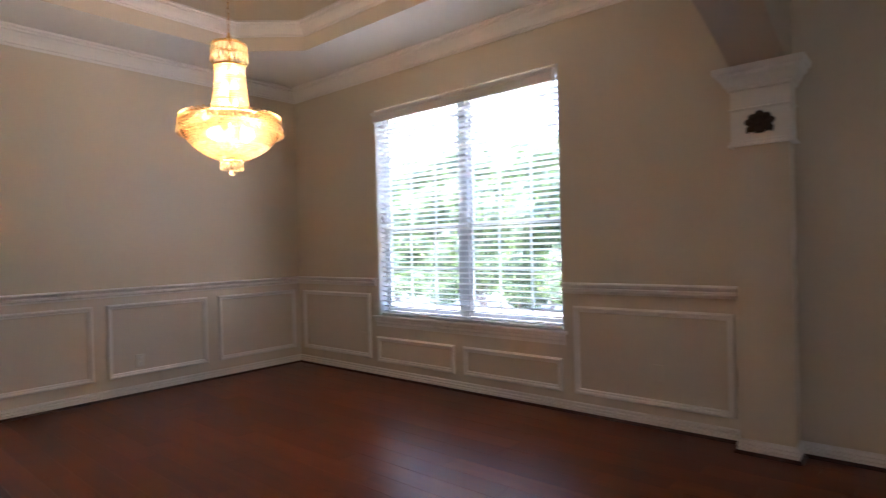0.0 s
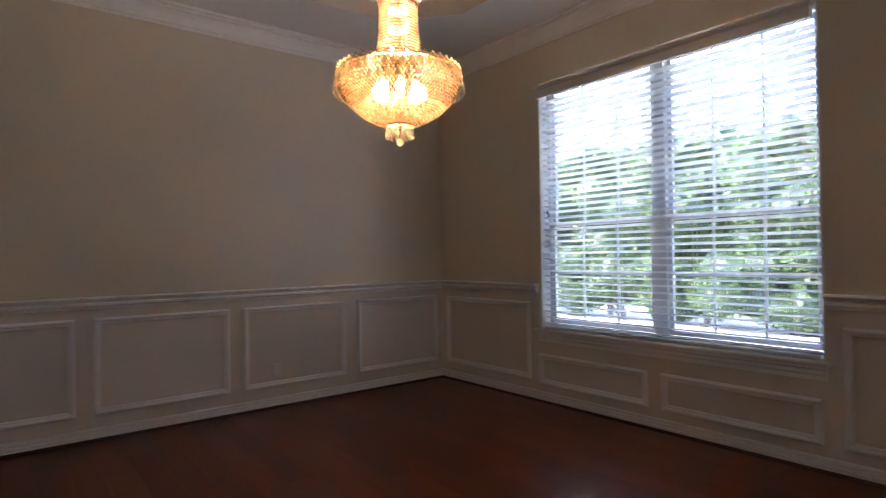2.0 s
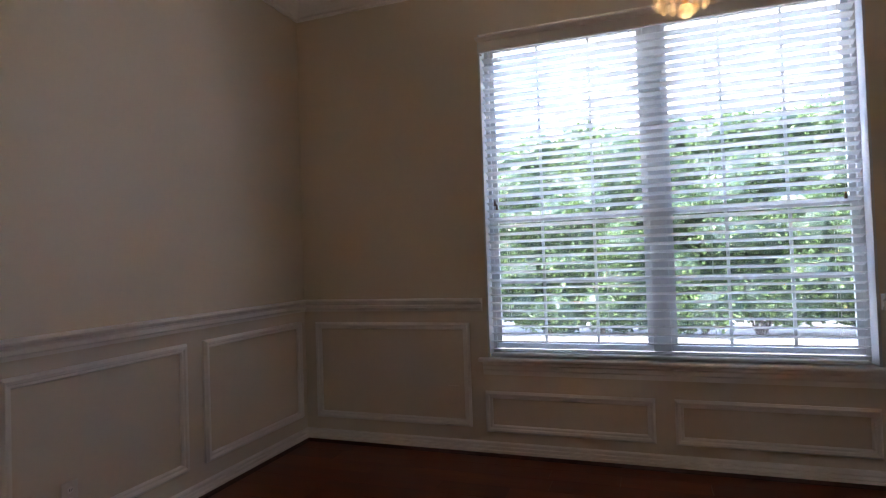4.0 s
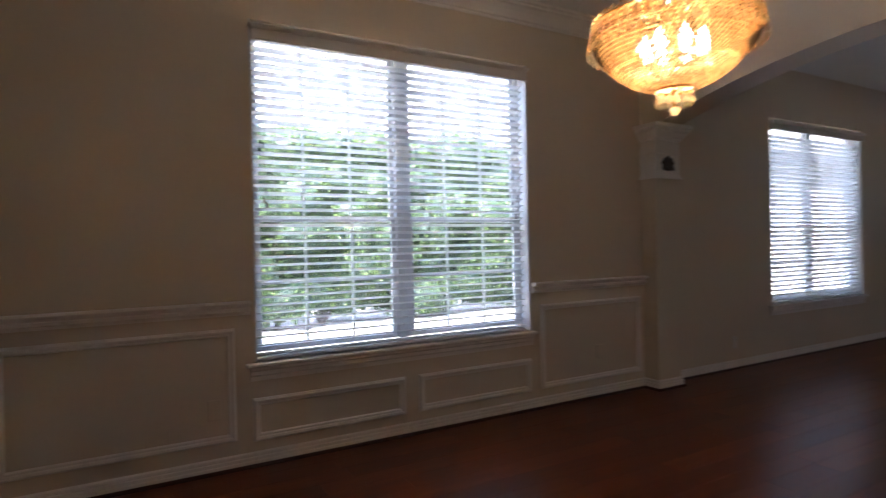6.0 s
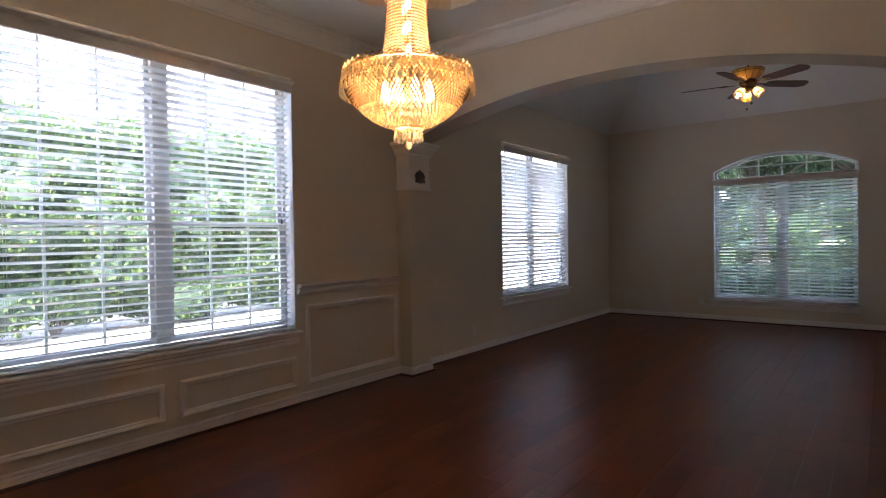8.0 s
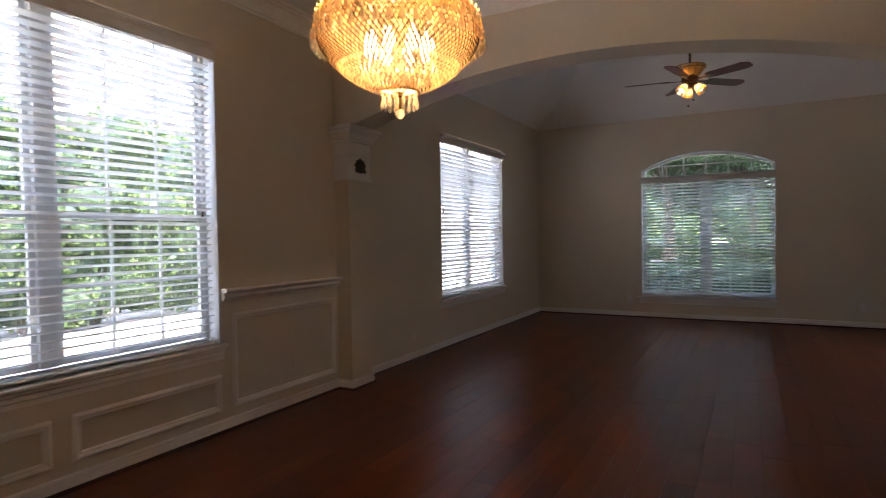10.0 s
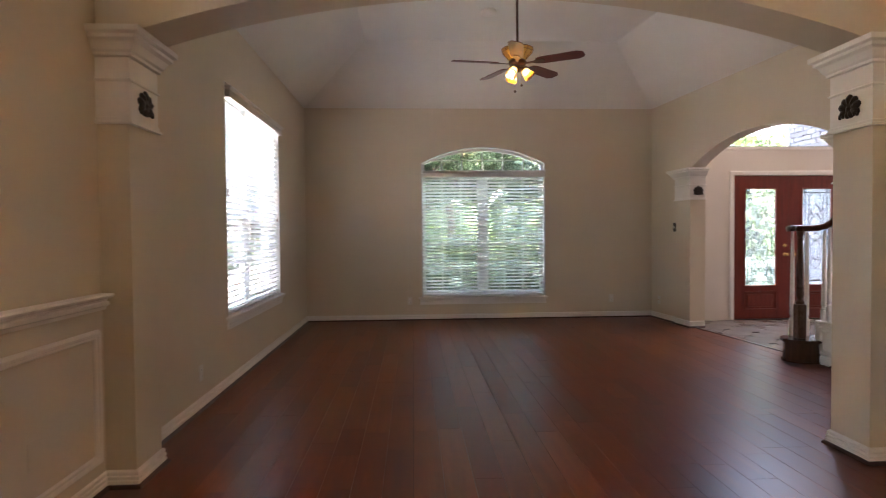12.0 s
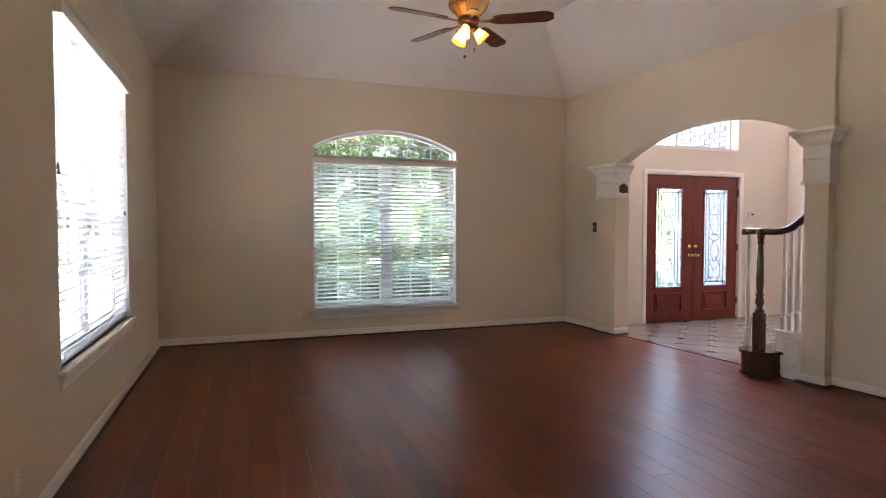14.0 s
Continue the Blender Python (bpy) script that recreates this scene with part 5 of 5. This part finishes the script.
row = empty("far_hedge", Matrix.Translation((20.5, 0, GZ)))
tagged(row, "long dark green hedge along the front lawn", "hedge", kind="stuff")
cs = [(g.uniform(-0.3, 0.3), -12 + i * 0.9 + g.uniform(-0.3, 0.3), g.uniform(0.4, 1.1), 0.6, 0.8, g.uniform(0.5, 0.8)) for i in range(30)]
part("hedge_core", lump_core(cs, 0.85), LEAF_B, row)
leaves("hedge_leaves", row, LEAF_A, cs, 9000, 0.16, 91)
tree(12.5, 2.9, 7.5, LEAF_C, 3, 3.4, 130000, 0.115)
tree(17.0, -4.6, 9.5, LEAF_B, 4, 5.2, 120000, 0.15)
tree(22.5, 0.8, 10.0, LEAF_B, 8, 4.8, 60000)
tree(10.2, -5.6, 3.2, LEAF_A, 6, 1.0, 12000)


def neighbour(x, y, w, d, eave, ridge, label, first=0):
    """A sided house with a gabled roof, its ridge along x, and three front windows."""
    house = empty("neighbour_house", Matrix.Translation((x, y, GZ)))
    tagged(house, label, "house")
    part("wall", boxed(0, w, 0, d, 0, eave), SIDING, house, "pale siding wall")
    bm = bmesh.new()
    prism(bm, [(-0.6, eave - 0.2), (d / 2, ridge), (d + 0.6, eave - 0.2), (d + 0.6, eave + 0.05), (d / 2, ridge + 0.25), (-0.6, eave + 0.05)], lambda u, v, t: (t, u, v), -0.5, w + 0.5)
    part("roof", bm, ROOFM, house)
    for k in range(first, 3):
        u = w * (0.12 + 0.28 * k)
        win = part("window", boxed(u, u + 1.2, -0.06, 0.0, 1.1, 2.6), VINYL, house)
        part("pane", boxed(u + 0.08, u + 1.12, -0.075, -0.061, 1.18, 2.52), CARGLASS, win)


neighbour(10.5, 10.5, 14.5, 8.0, 4.2, 6.6, "white sided neighbouring house with a dark roof", 2)
neighbour(-4.5, 18.0, 14.0, 9.0, 5.0, 9.6, "two-storey neighbouring house with a wide shingle roof")
far = empty("far_trees", Matrix.Translation((46, 0, GZ)))
tagged(far, "distant row of trees across the street", "trees", kind="stuff")
cs = [(g.uniform(-4, 4), -60 + (i // 3) * 2.6 + g.uniform(-1, 1), (3.0, 7.0, 11.0)[i % 3] * (1.0 if i > 54 else 0.55) + g.uniform(-1, 1), g.uniform(2, 3), g.uniform(2.2, 3.2), g.uniform(2.2, 3.2)) for i in range(126)]
part("crown_core", lump_core(cs, 0.85), LEAF_B, far)
leaves("crown", far, LEAF_A, cs, 60000, 0.45, 77)

# ---- boards of the hardwood floor ----
random.seed(21)
PW = 0.152
rows = int((YW + 1.5) / PW) + 1
near, rest = [], []
for r in range(rows):
    y1 = YW - 0.002 - r * PW
    y0 = max(y1 - PW + 0.002, -1.47)
    x = XL + 0.003
    first = True
    while x < XF - 0.01:
        ln = random.choice((0.45, 0.7, 0.95, 1.2, 1.2)) + random.uniform(-0.1, 0.1)
        if first:
            ln *= random.uniform(0.3, 1.0)
            first = False
        x1 = min(x + ln, XF - 0.003)
        if XF - x1 < 0.2:
            x1 = XF - 0.003
        wall_y = P0.y - 0.095 * (XF - max(x, 0))
        if y1 - 0.02 > wall_y and y1 > -0.02 if x1 < XA0 else y1 - 0.02 > wall_y - 0.02:
            lst = near if (x > -0.9 and x < 4.2 and 0.0 < y1 and len(near) < 290) else rest
            lst.append((x, x1 - 0.0014, max(y0, wall_y - 0.02), y1))
        x = x1
floor_ob = bpy.data.objects["floor"]


def board(bm, x0, x1, y0, y1, dz):
    z0 = -0.008
    lo = [bm.verts.new((x, y, z0)) for x, y in ((x0, y0), (x1, y0), (x1, y1), (x0, y1))]
    hi = [bm.verts.new((x, y, dz)) for x, y in ((x0, y0), (x1, y0), (x1, y1), (x0, y1))]
    for i in range(4):
        bm.faces.new((lo[i], lo[(i + 1) % 4], hi[(i + 1) % 4], hi[i]))
    bm.faces.new(hi)


for x0, x1, y0, y1 in near:
    bm = bmesh.new()
    board(bm, x0, x1, y0, y1, random.uniform(-0.0002, 0.0002))
    part("floor_board", bm, PLANK, floor_ob)
bm = bmesh.new()
for x0, x1, y0, y1 in rest:
    board(bm, x0, x1, y0, y1, random.uniform(-0.0002, 0.0002))
ob = part("floor_boards", bm, PLANKJ, floor_ob)
ob["kind"] = "stuff"

# ---- entrance tiles, laid diagonally with dark insets ----
tf = structure(obj("floor_entry", boxed(-2.5, DX, -4.5, -1.0, -0.06, -0.010), GROUT), "beige tiled entrance floor with dark insets", "floor")
rows2 = []
S, C = 0.33, math.cos(radians(45))


def edge_y(x):
    return P0.y - 0.095 * (XF - x) - 0.05


for i in range(-30, 30):
    for j in range(-30, 30):
        cx, cy = 3.59 + (i - j) * S * C, -1.87 - (i + j) * S * C
        if not (0.2 < cx < DX - 0.02 and -4.4 < cy < -1.0):
            continue
        h = S / 2 - 0.003
        rel = [(h - 0.05, -h), (h, -h + 0.05), (h, h - 0.05), (h - 0.05, h), (-h + 0.05, h), (-h, h - 0.05), (-h, -h + 0.05), (-h + 0.05, -h)]
        pts = [(cx + (a - b) * C, cy + (a + b) * C) for a, b in rel]
        pts = [(min(px, DX - 0.001), min(py, edge_y(px))) for px, py in pts]
        if max(p[1] for p in pts) - min(p[1] for p in pts) < 0.02 or min(p[1] for p in pts) > edge_y(cx) - 0.02:
            continue
        rows2.append(pts)
for pts in rows2[:290]:
    bm = bmesh.new()
    prism(bm, pts, lambda u, v, d: (u, v, d), -0.010, -0.001)
    bmesh.ops.remove_doubles(bm, verts=bm.verts, dist=1e-5)
    part("tile", bm, TILE, tf)
me = None
for i in range(-12, 12):
    for j in range(-12, 12):
        cx, cy = 3.59 + (i - j) * S * C, -1.87 - (i + j) * S * C + S * C
        if 0.3 < cx < DX - 0.05 and -4.3 < cy < edge_y(cx) - 0.06 and i % 4 == 0 and j % 2 == 0:
            if me is None:
                bm = bmesh.new()
                prism(bm, [(0.046, 0), (0, 0.046), (-0.046, 0), (0, -0.046)], lambda u, v, d: (u, v, d), -0.010, 0.0)
                ob = part("inset", bm, TILEDK, tf, "dark diamond inset")
                me = ob.data
            else:
                ob = new("inset", me)
                ob.parent = tf
            ob.location = (cx, cy, 0)
bm = bmesh.new()
prism(bm, [(1.03, 0.055), (3.4, 0.055), (3.4, 0.02), (1.03, 0.02)], lambda u, v, d: hall(u, v, d), -0.010, 0.006)
structure(obj("trim_threshold", bm, SHOE), "dark wooden strip between boards and tiles", "trim")
